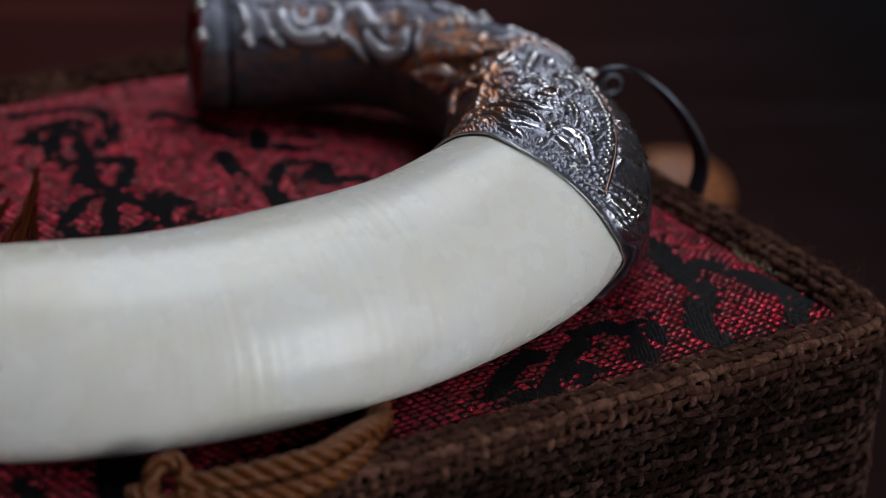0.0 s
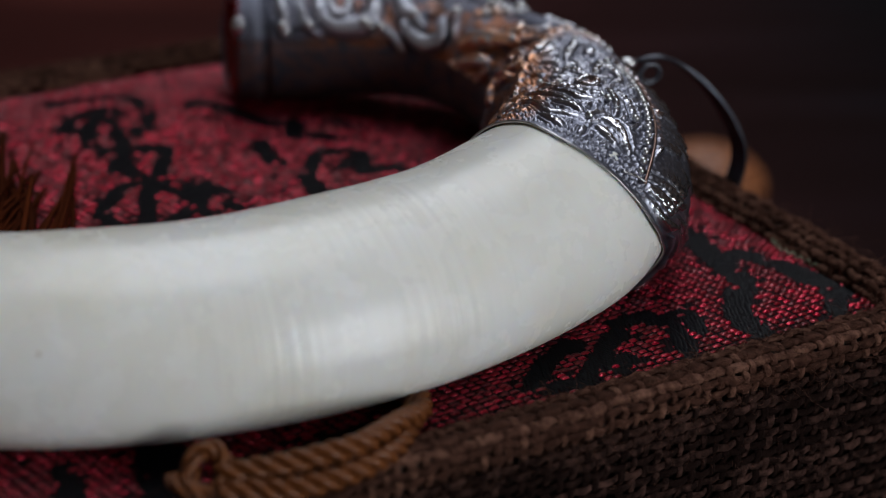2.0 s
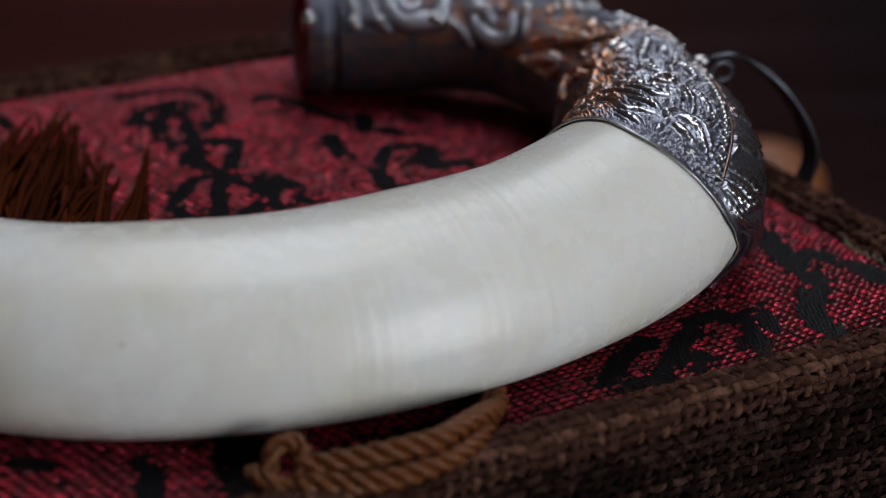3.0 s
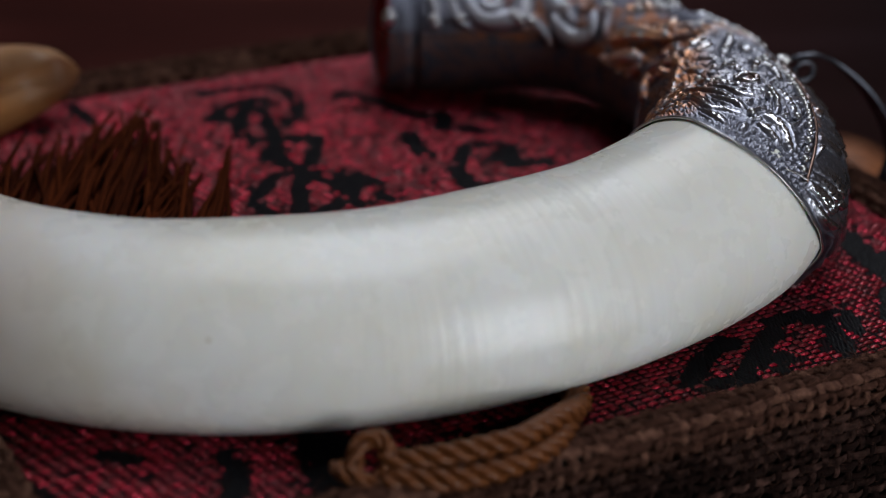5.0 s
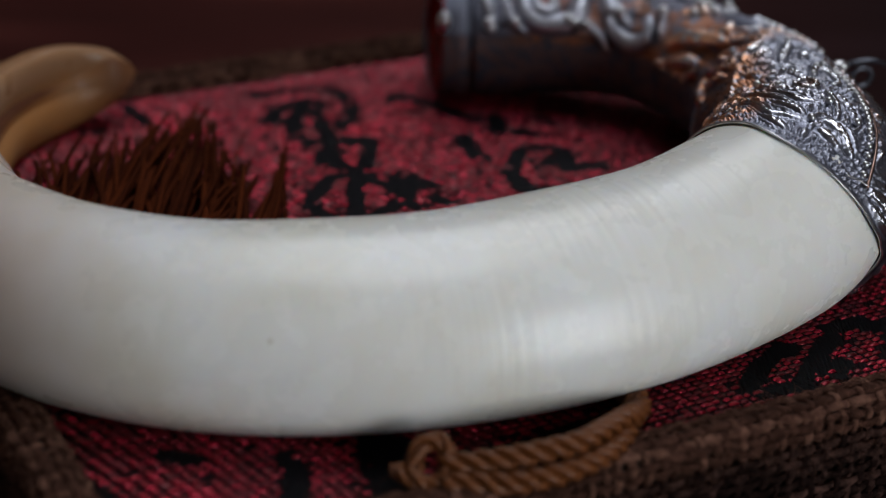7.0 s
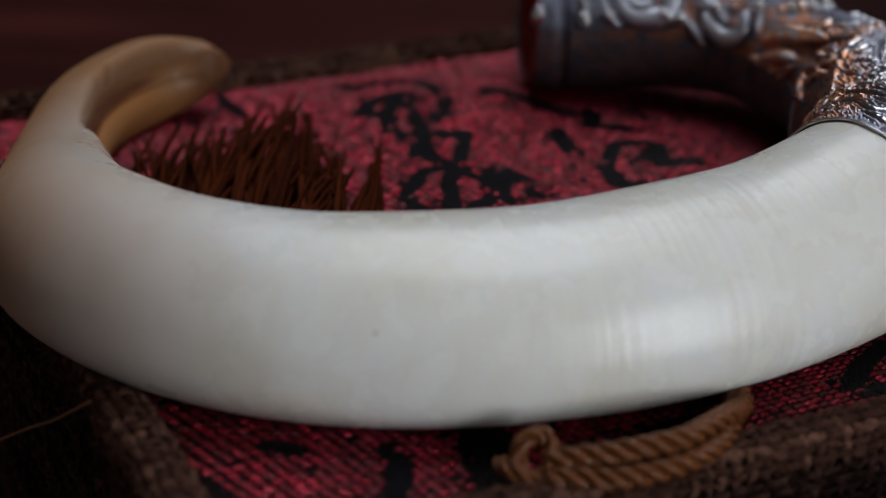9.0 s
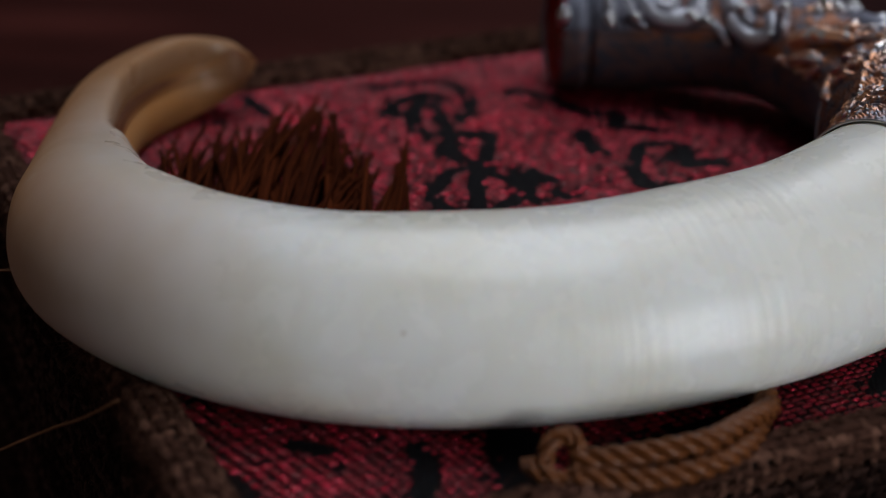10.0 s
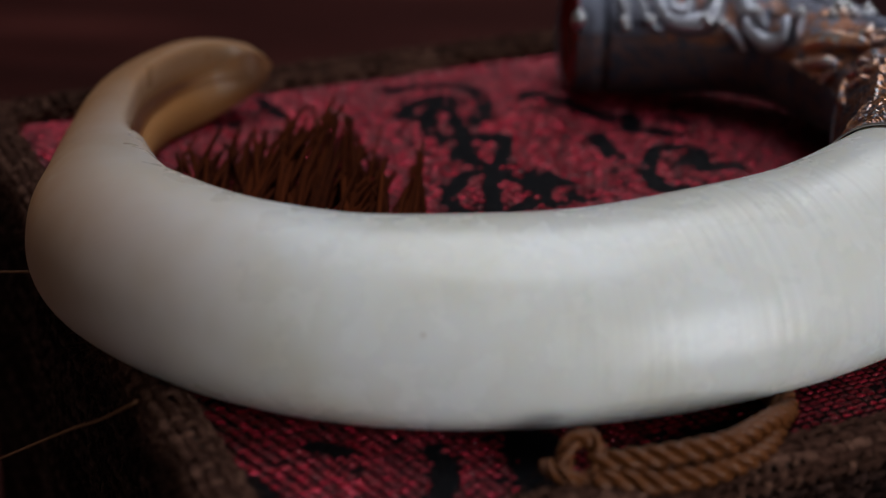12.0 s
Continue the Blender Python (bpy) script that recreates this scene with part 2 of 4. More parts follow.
STITCH = fibre("pale_stitch", (0.25, 0.27, 0.17), (0.50, 0.50, 0.36), 0.5)
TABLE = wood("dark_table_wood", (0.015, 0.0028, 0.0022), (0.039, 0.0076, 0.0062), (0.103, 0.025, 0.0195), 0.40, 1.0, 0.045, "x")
WALNUT = wood("brown_wood", (0.15, 0.046, 0.016), (0.28, 0.095, 0.034), (0.42, 0.16, 0.062), 0.4, 4.0)
WALL = plaster("warm_plaster", (0.10, 0.06, 0.045), (0.16, 0.10, 0.075))
CEIL = plaster("ceiling_paint", (0.36, 0.31, 0.27), (0.48, 0.42, 0.37))
FLOOR = wood("floor_wood", (0.05, 0.025, 0.015), (0.10, 0.05, 0.03), (0.16, 0.085, 0.05), 0.45)
FRAME = wood("window_wood", (0.10, 0.05, 0.03), (0.16, 0.09, 0.05), (0.22, 0.13, 0.08), 0.5)
CARD = plaster("box_board", (0.02, 0.014, 0.010), (0.035, 0.024, 0.018))
MOUTH = fibre("red_enamel", (0.10, 0.004, 0.004), (0.28, 0.012, 0.010), 0.25)

# ---------------------------------------------------------------- the room
X0, X1, Y0, Y1, Z0, Z1 = -1.5, 0.5, -1.9, 1.9, -0.75, 1.30
EAST = (-0.80, -0.34, -0.11, 0.53)  # opening in the east wall: y, y, z, z
SOUTH = (-0.98, -0.70, 0.20, 0.68)  # opening in the south wall: x, x, z, z
WEST = (-0.46, -0.04, -0.06, 0.46)  # opening made for the added west fill lamp: y, y, z, z
SKY = (-0.20, 0.48, -0.10, 1.42)   # opening in the ceiling: x, x, y, y


def room():
    part("floor", box_bm(X0 - 0.1, Y0 - 0.1, Z0 - 0.05, X1 + 0.1, Y1 + 0.1, Z0), FLOOR, None, smooth=False)["kind"] = "structure"
    bm = bmesh.new()
    for x0, x1, y0, y1 in ((X0 - 0.1, SKY[0], Y0 - 0.1, Y1 + 0.1), (SKY[1], X1 + 0.1, Y0 - 0.1, Y1 + 0.1), (SKY[0], SKY[1], Y0 - 0.1, SKY[2]), (SKY[0], SKY[1], SKY[3], Y1 + 0.1)):
        b2 = box_bm(x0, y0, Z1, x1, y1, Z1 + 0.04)
        tmp = bpy.data.meshes.new("tmp")
        b2.to_mesh(tmp)
        b2.free()
        bm.from_mesh(tmp)
        bpy.data.meshes.remove(tmp)
    part("ceiling", bm, CEIL, None, smooth=False)["kind"] = "structure"
    part("wall_north", box_bm(X0 - 0.1, Y1, Z0, X1 + 0.1, Y1 + 0.1, Z1), WALL, None, smooth=False)["kind"] = "structure"
    tagged(bpy.data.objects["floor"], "dark brown wooden floor boards of the room", "floor")
    tagged(bpy.data.objects["ceiling"], "pale warm painted ceiling of the room", "ceiling")
    tagged(bpy.data.objects["wall_north"], "warm brown plastered wall of the room", "wall")
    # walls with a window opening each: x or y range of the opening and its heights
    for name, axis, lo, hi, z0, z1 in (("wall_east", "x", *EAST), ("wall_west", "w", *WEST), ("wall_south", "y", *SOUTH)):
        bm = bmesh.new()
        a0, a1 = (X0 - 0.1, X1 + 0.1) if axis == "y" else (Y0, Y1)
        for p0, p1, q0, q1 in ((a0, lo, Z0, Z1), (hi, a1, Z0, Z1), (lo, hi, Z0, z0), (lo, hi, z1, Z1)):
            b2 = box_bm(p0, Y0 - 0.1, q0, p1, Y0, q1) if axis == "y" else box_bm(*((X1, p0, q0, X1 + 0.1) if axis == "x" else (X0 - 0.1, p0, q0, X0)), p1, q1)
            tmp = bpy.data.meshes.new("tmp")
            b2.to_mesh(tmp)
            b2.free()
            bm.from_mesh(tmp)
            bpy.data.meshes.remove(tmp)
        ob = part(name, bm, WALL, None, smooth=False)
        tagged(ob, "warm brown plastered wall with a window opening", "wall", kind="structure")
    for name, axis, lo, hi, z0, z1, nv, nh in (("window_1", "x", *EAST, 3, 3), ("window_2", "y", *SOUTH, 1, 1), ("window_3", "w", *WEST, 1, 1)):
        w = thing(name, "wooden window with glazing bars, out of view, letting in light", "window", kind="structure")

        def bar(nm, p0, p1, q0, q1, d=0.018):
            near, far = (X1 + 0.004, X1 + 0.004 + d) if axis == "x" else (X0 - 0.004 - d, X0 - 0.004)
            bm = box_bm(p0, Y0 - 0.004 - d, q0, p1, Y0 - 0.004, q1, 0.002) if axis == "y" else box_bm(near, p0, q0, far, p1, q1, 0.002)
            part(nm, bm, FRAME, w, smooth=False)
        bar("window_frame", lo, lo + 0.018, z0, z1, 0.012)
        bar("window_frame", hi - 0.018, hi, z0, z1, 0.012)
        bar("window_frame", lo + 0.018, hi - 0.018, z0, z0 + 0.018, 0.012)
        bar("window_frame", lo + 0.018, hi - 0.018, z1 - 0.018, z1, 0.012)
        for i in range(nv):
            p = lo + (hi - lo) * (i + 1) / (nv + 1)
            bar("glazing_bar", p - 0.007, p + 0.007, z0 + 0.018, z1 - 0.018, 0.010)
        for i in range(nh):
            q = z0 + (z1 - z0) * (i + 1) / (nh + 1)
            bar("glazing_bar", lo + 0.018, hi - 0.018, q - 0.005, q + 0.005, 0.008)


def table():
    t = thing("table", "dark reddish-brown wooden plank table under the gift box", "table")
    edges = (-0.105, 0.045, 0.175, 0.30, 0.42, 0.545, 0.66)
    for y0, y1 in zip(edges[:-1], edges[1:]):
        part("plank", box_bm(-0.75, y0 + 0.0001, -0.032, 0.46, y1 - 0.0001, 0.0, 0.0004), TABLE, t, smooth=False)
    for sx in (-0.69, 0.40):
        for sy in (-0.06, 0.60):
            part("leg", box_bm(sx - 0.03, sy - 0.03, Z0, sx + 0.03, sy + 0.03, -0.032, 0.004), TABLE, t, smooth=False)
    part("apron", box_bm(-0.66, -0.07, -0.11, 0.37, -0.05, -0.033, 0.002), TABLE, t, smooth=False)
    part("apron", box_bm(-0.66, 0.59, -0.11, 0.37, 0.61, -0.033, 0.002), TABLE, t, smooth=False)


room()
table()

# ---------------------------------------------------------------- the gift box
TH = radians(26.2)
EX, EY = np.array([math.cos(TH), math.sin(TH)]), np.array([-math.sin(TH), math.cos(TH)])
HA, HB, CORNER = 46.1, 43.35, 4.0  # half sizes along the middle of the hem, corner radius


def outline(u):
    """Place and outward normal on the hem's middle line, u mm round the rounded rectangle."""
    a, b, r = HA - CORNER, HB - CORNER, CORNER
    q = math.pi * r / 2
    per = 4 * (a + b) + 4 * q
    u = u % per
    for k, (length, kind) in enumerate(((2 * b, 0), (q, 1), (2 * a, 2), (q, 3), (2 * b, 4), (q, 5), (2 * a, 6), (q, 7))):
        if u <= length or k == 7:
            break
        u -= length
    if kind == 0:
        p, n = (HA, -b + u), (1, 0)
    elif kind == 2:
        p, n = (a - u, HB), (0, 1)
    elif kind == 4:
        p, n = (-HA, b - u), (-1, 0)
    elif kind == 6:
        p, n = (-a + u, -HB), (0, -1)
    else:
        c = {1: (a, b), 3: (-a, b), 5: (-a, -b), 7: (a, -b)}[kind]
        s = {1: 0, 3: 90, 5: 180, 7: 270}[kind]
        g = radians(s) + u / r
        n = (math.cos(g), math.sin(g))
        p = (c[0] + r * n[0], c[1] + r * n[1])
    return np.array(p), np.array(n)


PER = 4 * (HA + HB - 2 * CORNER) + 2 * math.pi * CORNER
ROLL = 2.0


def cloth_point(u, v, h):
    """The burlap's surface: v mm from the inner edge of the hem over its roll and down the side; h mm out of it."""
    p, n = outline(u)
    sag = 0.45 * noise.noise(Vector((u * 0.06, 3.1, 0))) + 0.22 * noise.noise(Vector((u * 0.33, v * 0.2, 1.7)))
    arc = ROLL * math.pi
    if v < arc:
        g = math.pi - v / ROLL
        o, z = math.cos(g) * (ROLL + h), math.sin(g) * (ROLL + h) * 0.8
    else:
        o, z = ROLL + h, -(v - arc)
    o += sag
    w = EX * (p[0] + n[0] * o) + EY * (p[1] + n[1] * o)
    return (w[0], w[1], z - 0.65 + sag * 0.4)


def burlap_cloth(parent):
    """Over-and-under yarns of the cloth that covers the hem and the sides."""
    nu = int(round(PER / 1.2 / 2)) * 2
    pu = PER / nu
    pv = 1.02
    vmax = ROLL * math.pi + TOP - 1.2
    nv = int(vmax / pv)
    rnd = random.Random(4)
    sides = 5
    ang = [k * 2 * math.pi / sides for k in range(sides)]
    sets = {"burlap_hem": ([], []), "burlap_side": ([], [])}

    def yarn(points, which):
        verts, faces = sets[which]
        base = len(verts)
        m = len(points)
        for i, (u, v, h, along_u, w) in enumerate(points):
            for g in ang:
                a, b = math.cos(g) * w, math.sin(g) * w * 0.62
                verts.append(cloth_point(u, v + a, h + b) if along_u else cloth_point(u + a, v, h + b))
        for i in range(m - 1):
            for k in range(sides):
                k2 = (k + 1) % sides
                faces.append((base + i * sides + k, base + i * sides + k2, base + (i + 1) * sides + k2, base + (i + 1) * sides + k))

    for j in range(nv):  # round the box
        v0 = (j + 0.5) * pv
        step = 3 if v0 < 32 else 2
        side_ = v0 > ROLL * math.pi + 0.6
        w0 = rnd.uniform(0.36, 0.45) if side_ else rnd.uniform(0.38, 0.50)
        off = rnd.uniform(-0.12, 0.12)
        pts = []
        for i in range(nu * step + 1):
            u = i / step * pu
            h = 0.05 + (0.17 if side_ else 0.19) * math.cos(math.pi * (i / step + j))
            w = w0 * (1 + (0.25 if side_ else 0.5) * noise.noise(Vector((u * 0.5, j * 7.3, 0))))
            pts.append((u, v0 + off + (0.14 if side_ else 0.40) * noise.noise(Vector((u * 0.45, j * 3.3, 5))), h, True, w))
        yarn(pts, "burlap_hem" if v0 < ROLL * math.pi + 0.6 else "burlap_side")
    for i in range(nu):  # from the hem down
        u0 = i * pu
        w0 = rnd.uniform(0.33, 0.46)
        off = rnd.uniform(-0.14, 0.14)
        pts = []
        for j in range(int(nv * 3) + 1):
            v = j / 3 * pv
            h = -0.05 - 0.16 * math.cos(math.pi * (j / 3 - 0.5 + i))
            w = w0 * (1 + 0.25 * noise.noise(Vector((v * 0.5, i * 5.1, 2))))
            pts.append((u0 + off + 0.3 * noise.noise(Vector((v * 0.25, i * 3.7, 9))), v, h, False, w))
        cut = next(k for k, q in enumerate(pts) if q[1] > ROLL * math.pi + 0.6)
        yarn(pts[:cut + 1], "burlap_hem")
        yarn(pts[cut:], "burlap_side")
    for name, mat, label in (("burlap_hem", HEM, "jute yarns of the rolled hem, coloured as lit from above"), ("burlap_side", BURLAP, "coarse brown burlap weave, coloured darker as in shade")):
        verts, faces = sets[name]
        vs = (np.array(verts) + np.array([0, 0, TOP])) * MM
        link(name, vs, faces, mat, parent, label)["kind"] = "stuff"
    # fuzz: short loose fibres that stand off the hem and sides
    pieces = []
    for k in range(19000):
        u, v = rnd.uniform(0, PER), rnd.uniform(1.0, 22.0) if rnd.random() < 0.3 else rnd.uniform(0.6, 8.5)
        stand = v < 8.5 and rnd.random() < 0.4
        ln = rnd.uniform(0.5, 1.5) if v < 8.5 else rnd.uniform(0.3, 0.8)
        if stand:  # a loose end that leaves the cloth
            p0 = np.array(cloth_point(u, v, 0.2))
            n0 = np.array(cloth_point(u, v, 1.2)) - p0
            d = np.array([rnd.gauss(0, 1), rnd.gauss(0, 1), rnd.gauss(0, 0.7)])
            p1 = p0 + (n0 * 0.5 + d * 0.35) * ln
            p2 = p1 + (n0 * 0.15 + d * 0.5 + np.array([rnd.gauss(0, 0.4), rnd.gauss(0, 0.4), -0.1])) * ln
        else:  # a fibre that lies along the yarn
            du, dv = (rnd.gauss(0, 0.25), rnd.choice((-1, 1)) * 0.6) if rnd.random() < 0.6 else (rnd.choice((-1, 1)) * 0.7, rnd.gauss(0, 0.2))
            p0 = np.array(cloth_point(u, v, rnd.uniform(0.1, 0.4)))
            p1 = np.array(cloth_point(u + du * ln * 0.5 + rnd.gauss(0, 0.1), max(0.2, v + dv * ln * 0.5), rnd.uniform(0.32, 0.62)))
            p2 = np.array(cloth_point(u + du * ln, max(0.2, v + dv * ln), rnd.uniform(0.1, 0.5)))
        pts, _ = glide([p0, p1, p2], 5)
        pieces.append(tube(pts, np.linspace(0.024, 0.009, 5), 3, False))
    v, f = gather(pieces)
    link("burlap_fuzz", v, f, HEM, parent, "fine loose jute fibres")["kind"] = "stuff"


def gift_box():
    b = thing("gift_box", "square box covered in brown burlap with red brocade top", "gift box")
    # board inside the cloth
    m = Matrix.Rotation(TH, 4, "Z")
    k = ROLL - 0.9
    part("box_body", box_bm(-(HA + k) * MM, -(HB + k) * MM, 0.0005, (HA + k) * MM, (HB + k) * MM, (TOP - 2.2) * MM, 0.003, m), CARD, b, "dark board under the cloth", smooth=False)
    burlap_cloth(b)
    # hem core, so that no light shows through the yarns
    pts = [cloth_point(u, ROLL * math.pi / 2, -ROLL) for u in np.linspace(0, PER, 240)]
    v, f = tube(pts, ROLL - 0.55, 8)
    link("hem_core", v, f, CARD, b)
    return b


def puff(x, y):
    """Height of the brocade in mm, slightly padded and uneven, sinking towards the hem."""
    edge = min(HA - abs(x * EX[0] + y * EX[1]), HB - abs(x * EY[0] + y * EY[1]))
    return 0.5 * noise.noise(Vector((x * 0.045, y * 0.045, 0.3))) + 0.15 * noise.noise(Vector((x * 0.16, y * 0.16, 4.0))) - 0.9 * math.exp(-max(0.0, edge - 1.5) / 1.6)


# brush strokes of the woven pattern and one of painted shade, mm on the cloth: half width, then the turning points
TALL_CHARACTER_TOP = [
    (0.80, [(-19.4, 29.7), (-18.0, 31.8), (-14.4, 32.5), (-11.7, 32.5), (-10.0, 30.3), (-9.2, 27.4), (-9.5, 24.1), (-10.3, 22.2)]),
    (0.80, [(-18.0, 22.6), (-17.3, 25.0), (-15.9, 27.3), (-14.2, 28.7), (-12.3, 27.5)]),
    (0.80, [(-18.0, 22.6), (-16.8, 22.8), (-15.4, 23.0)]),
    (0.80, [(-14.2, 28.4), (-15.1, 23.1), (-14.1, 18.1), (-11.3, 17.9)]),
    (0.80, [(-13.5, 26.3), (-11.4, 19.4), (-10.9, 15.0), (-10.0, 11.9)]),
    (0.80, [(-10.4, 23.3), (-9.4, 24.9)]),
    (0.80, [(-12.8, 17.8), (-7.9, 18.9), (-7.2, 18.4), (-7.4, 12.3)]),
]
TALL_CHARACTER_FOOT = [
    (0.80, [(-11.7, 12.8), (-11.8, 15.2), (-10.1, 15.8)]),
    (0.80, [(-10.0, 11.9), (-8.2, 10.9), (-8.4, 6.7), (-7.9, 0.9)]),
    (0.80, [(-8.2, 10.2), (-10.7, 9.1), (-12.1, 5.2), (-12.2, 2.6), (-10.8, 0.4)]),
    (0.80, [(-8.2, 10.2), (-5.4, 8.0), (-3.7, 7.0)]),
    (0.80, [(-4.3, 6.3), (-4.0, 10.4), (-1.0, 7.8)]),
    (0.80, [(-2.6, 8.4), (-3.7, 4.3), (-6.3, 1.0)]),
    (0.80, [(-3.4, 5.0), (-2.6, 2.8)]),
    (0.80, [(-0.7, 5.1), (0.3, 3.9)]),
]
SQUARE_CHARACTER = [
    (0.80, [(-4.9, 30.6), (-2.1, 30.2), (0.6, 27.6), (3.8, 24.6), (6.5, 25.0)]),
    (0.80, [(6.5, 25.0), (5.8, 21.9), (7.9, 22.0), (9.9, 21.3)]),
    (0.80, [(10.7, 25.3), (11.9, 24.6)]),
    (0.80, [(2.5, 20.2), (3.3, 16.5), (4.4, 14.6)]),
    (0.80, [(8.3, 17.5), (7.5, 13.8), (7.1, 10.2), (8.9, 7.6)]),
    (0.80, [(8.6, 17.5), (12.3, 17.4), (12.7, 13.3)]),
    (0.80, [(9.8, 13.9), (11.5, 14.0)]),
    (0.80, [(12.6, 12.6), (16.1, 14.2)]),
    (0.75, [(6.7, 10.8), (8.2, 7.6), (10.6, 7.4)]),
]
EDGE_AND_SHADE_MARKS = [
    (0.68, [(-33.6, 27.6), (-31.7, 24.5), (-30.5, 22.2)]),
    (0.68, [(-36.2, 19.6), (-34.8, 19.7)]),
    (0.88, [(-12.0, -42.9), (-11.1, -46.0), (-11.4, -49.0)]),
    (0.88, [(-26.3, -46.4), (-23.9, -49.2)]),
    (0.88, [(-20.9, -42.8), (-19.1, -43.5)]),
    (2.30, [(-4.9, -41.2), (-4.1, -44.6), (-3.1, -48.3)]),
    # the tusk's shade on the cloth, laid in as a black stroke
    (1.20, [(1.0, -41.9), (4.5, -40.4), (8.5, -38.4), (12.7, -36.0)]),
]
CORNER_CHARACTER = [
    (1.23, [(42.7, -1.9), (43.5, -5.0), (44.6, -8.4), (45.9, -11.6)]),
    (1.07, [(44.8, -7.5), (46.9, -6.5), (48.3, -7.5)]),
    (1.23, [(45.9, -11.6), (44.3, -16.0), (44.2, -19.3), (45.5, -21.7)]),
    (1.07, [(50.2, -8.5), (51.5, -11.7), (53.4, -13.4), (52.8, -17.9)]),
    (0.90, [(51.6, -9.4), (53.6, -11.7), (54.6, -14.0)]),
    (0.98, [(33.1, -19.5), (36.0, -18.1), (37.8, -20.7), (38.3, -24.3), (37.8, -28.2)]),
    (0.82, [(36.1, -19.1), (39.4, -17.6), (40.0, -20.7)]),
    (0.90, [(33.0, -21.1), (31.0, -24.6), (31.8, -27.5), (33.0, -25.6)]),
    (0.82, [(30.6, -25.5), (28.5, -30.3)]),
    (0.74, [(24.9, -31.5), (28.1, -30.2), (32.2, -30.4), (35.8, -28.8)]),
    (0.98, [(28.5, -23.5), (26.2, -26.4), (24.4, -30.1)]),
    (0.74, [(37.9, -22.7), (38.8, -26.7)]),
]
STROKES = TALL_CHARACTER_TOP + TALL_CHARACTER_FOOT + SQUARE_CHARACTER + EDGE_AND_SHADE_MARKS + CORNER_CHARACTER


def stroke_distance(px, py):
    """For arrays of places: the least distance to a stroke over that stroke's half width."""
    best = np.full(px.shape, 9.0)
    for half, pts in STROKES:
        q, _ = glide(np.array(pts), 14) if len(pts) > 2 else (np.array(pts, float), None)
        for (ax, ay), (bx, by) in zip(q[:-1], q[1:]):
            dx, dy = bx - ax, by - ay
            t = np.clip(((px - ax) * dx + (py - ay) * dy) / (dx * dx + dy * dy + 1e-9), 0, 1)
            d = np.hypot(px - ax - t * dx, py - ay - t * dy) / half
            best = np.minimum(best, d)
    return best


def brocade(parent):
    a, b = HA - 1.2, HB - 1.2
    n = 60
    vs, fs = [], grid_faces(n, n, False)
    for i in range(n):
        for j in range(n):
            w = EX * (-a + 2 * a * i / (n - 1)) + EY * (-b + 2 * b * j / (n - 1))
            vs.append(P(w[0], w[1], puff(*w) - 0.28))
    ob = link("brocade_ground", vs, [f[::-1] for f in fs], GROUND, parent, "black satin ground of the brocade")
    # floats of silk: short raised threads, red or black
    g = TH
    fx, fy = np.array([math.cos(g), math.sin(g)]), np.array([-math.sin(g), math.cos(g)])
    pl, pw = 1.0, 0.63
    rows = int(70 / pw)
    cols = int(70 / pl)
    rnd = np.random.RandomState(7)
    ii, jj = np.meshgrid(np.arange(-cols, cols + 1), np.arange(-rows, rows + 1), indexing="ij")
    along = (ii + np.mod(-0.17 * jj, 1.0)) * pl + 0.05 * rnd.randn(*ii.shape)
    across = jj * pw + 0.04 * rnd.randn(*ii.shape)
    x = along * fx[0] + across * fy[0]
    y = along * fx[1] + across * fy[1]
    bx, by = x * EX[0] + y * EX[1], x * EY[0] + y * EY[1]
    keep = (np.abs(bx) < a) & (np.abs(by) < b)
    x, y = x[keep], y[keep]
    d = stroke_distance(x, y)
    # near a stroke some floats are missing; where a stroke cuts a float, its end dives under the ground
    stray = rnd.rand(len(x)) < 0.025
    keep = ((d > 0.45) | stray) & ((d > 1.8) | (rnd.rand(len(x)) > 0.15)) & (rnd.rand(len(x)) > 0.02)
    x, y, stray = x[keep], y[keep], stray[keep]
    n = len(x)
    half_l = (0.45 * rnd.uniform(0.78, 1.12, n))[:, None]
    half_w = (0.245 * rnd.uniform(0.8, 1.12, n))[:, None]
    tw = rnd.uniform(-0.10, 0.10, n)[:, None] + 0.04
    lift = rnd.uniform(0.12, 0.22, n)[:, None]
    su = np.repeat(np.array([-1.0, -0.6, 0.0, 0.6, 1.0]), 5)
    ev = np.tile(np.array([-1.0, -0.6, 0.0, 0.6, 1.0]), 5)
    taper = np.where(np.abs(su) == 1, 0.72, 1.0)
    rise = np.where(np.abs(su) == 1, 0.0, np.where(su == 0, 1.0, 0.80)) * np.where(np.abs(ev) == 1, 0.0, np.where(ev == 0, 1.0, 0.82))
    lo, la = su[None] * half_l, (ev * taper)[None] * half_w
    ax, ay = lo * np.cos(tw) - la * np.sin(tw), lo * np.sin(tw) + la * np.cos(tw)
    vx, vy = x[:, None] + ax * fx[0] + ay * fy[0], y[:, None] + ax * fx[1] + ay * fy[1]
    base = np.array([puff(p, q) for p, q in zip(x, y)])[:, None] - 0.24
    vz = base + lift * rise[None]
    cut = stroke_distance(vx.ravel(), vy.ravel()).reshape(vx.shape) + 0.04 * rnd.randn(*vx.shape) + 0.14 * rnd.randn(n)[:, None]
    vz = np.where((cut < 1.0) & ~stray[:, None], base - 0.35, vz)
    vs = np.stack([vx, vy, vz + TOP], -1).reshape(-1, 3) * MM
    quad = np.array([(r * 5 + c, r * 5 + 5 + c, r * 5 + 6 + c, r * 5 + 1 + c) for r in range(4) for c in range(4)])
    fs = (quad[None] + 25 * np.arange(n)[:, None, None]).reshape(-1, 4).tolist()
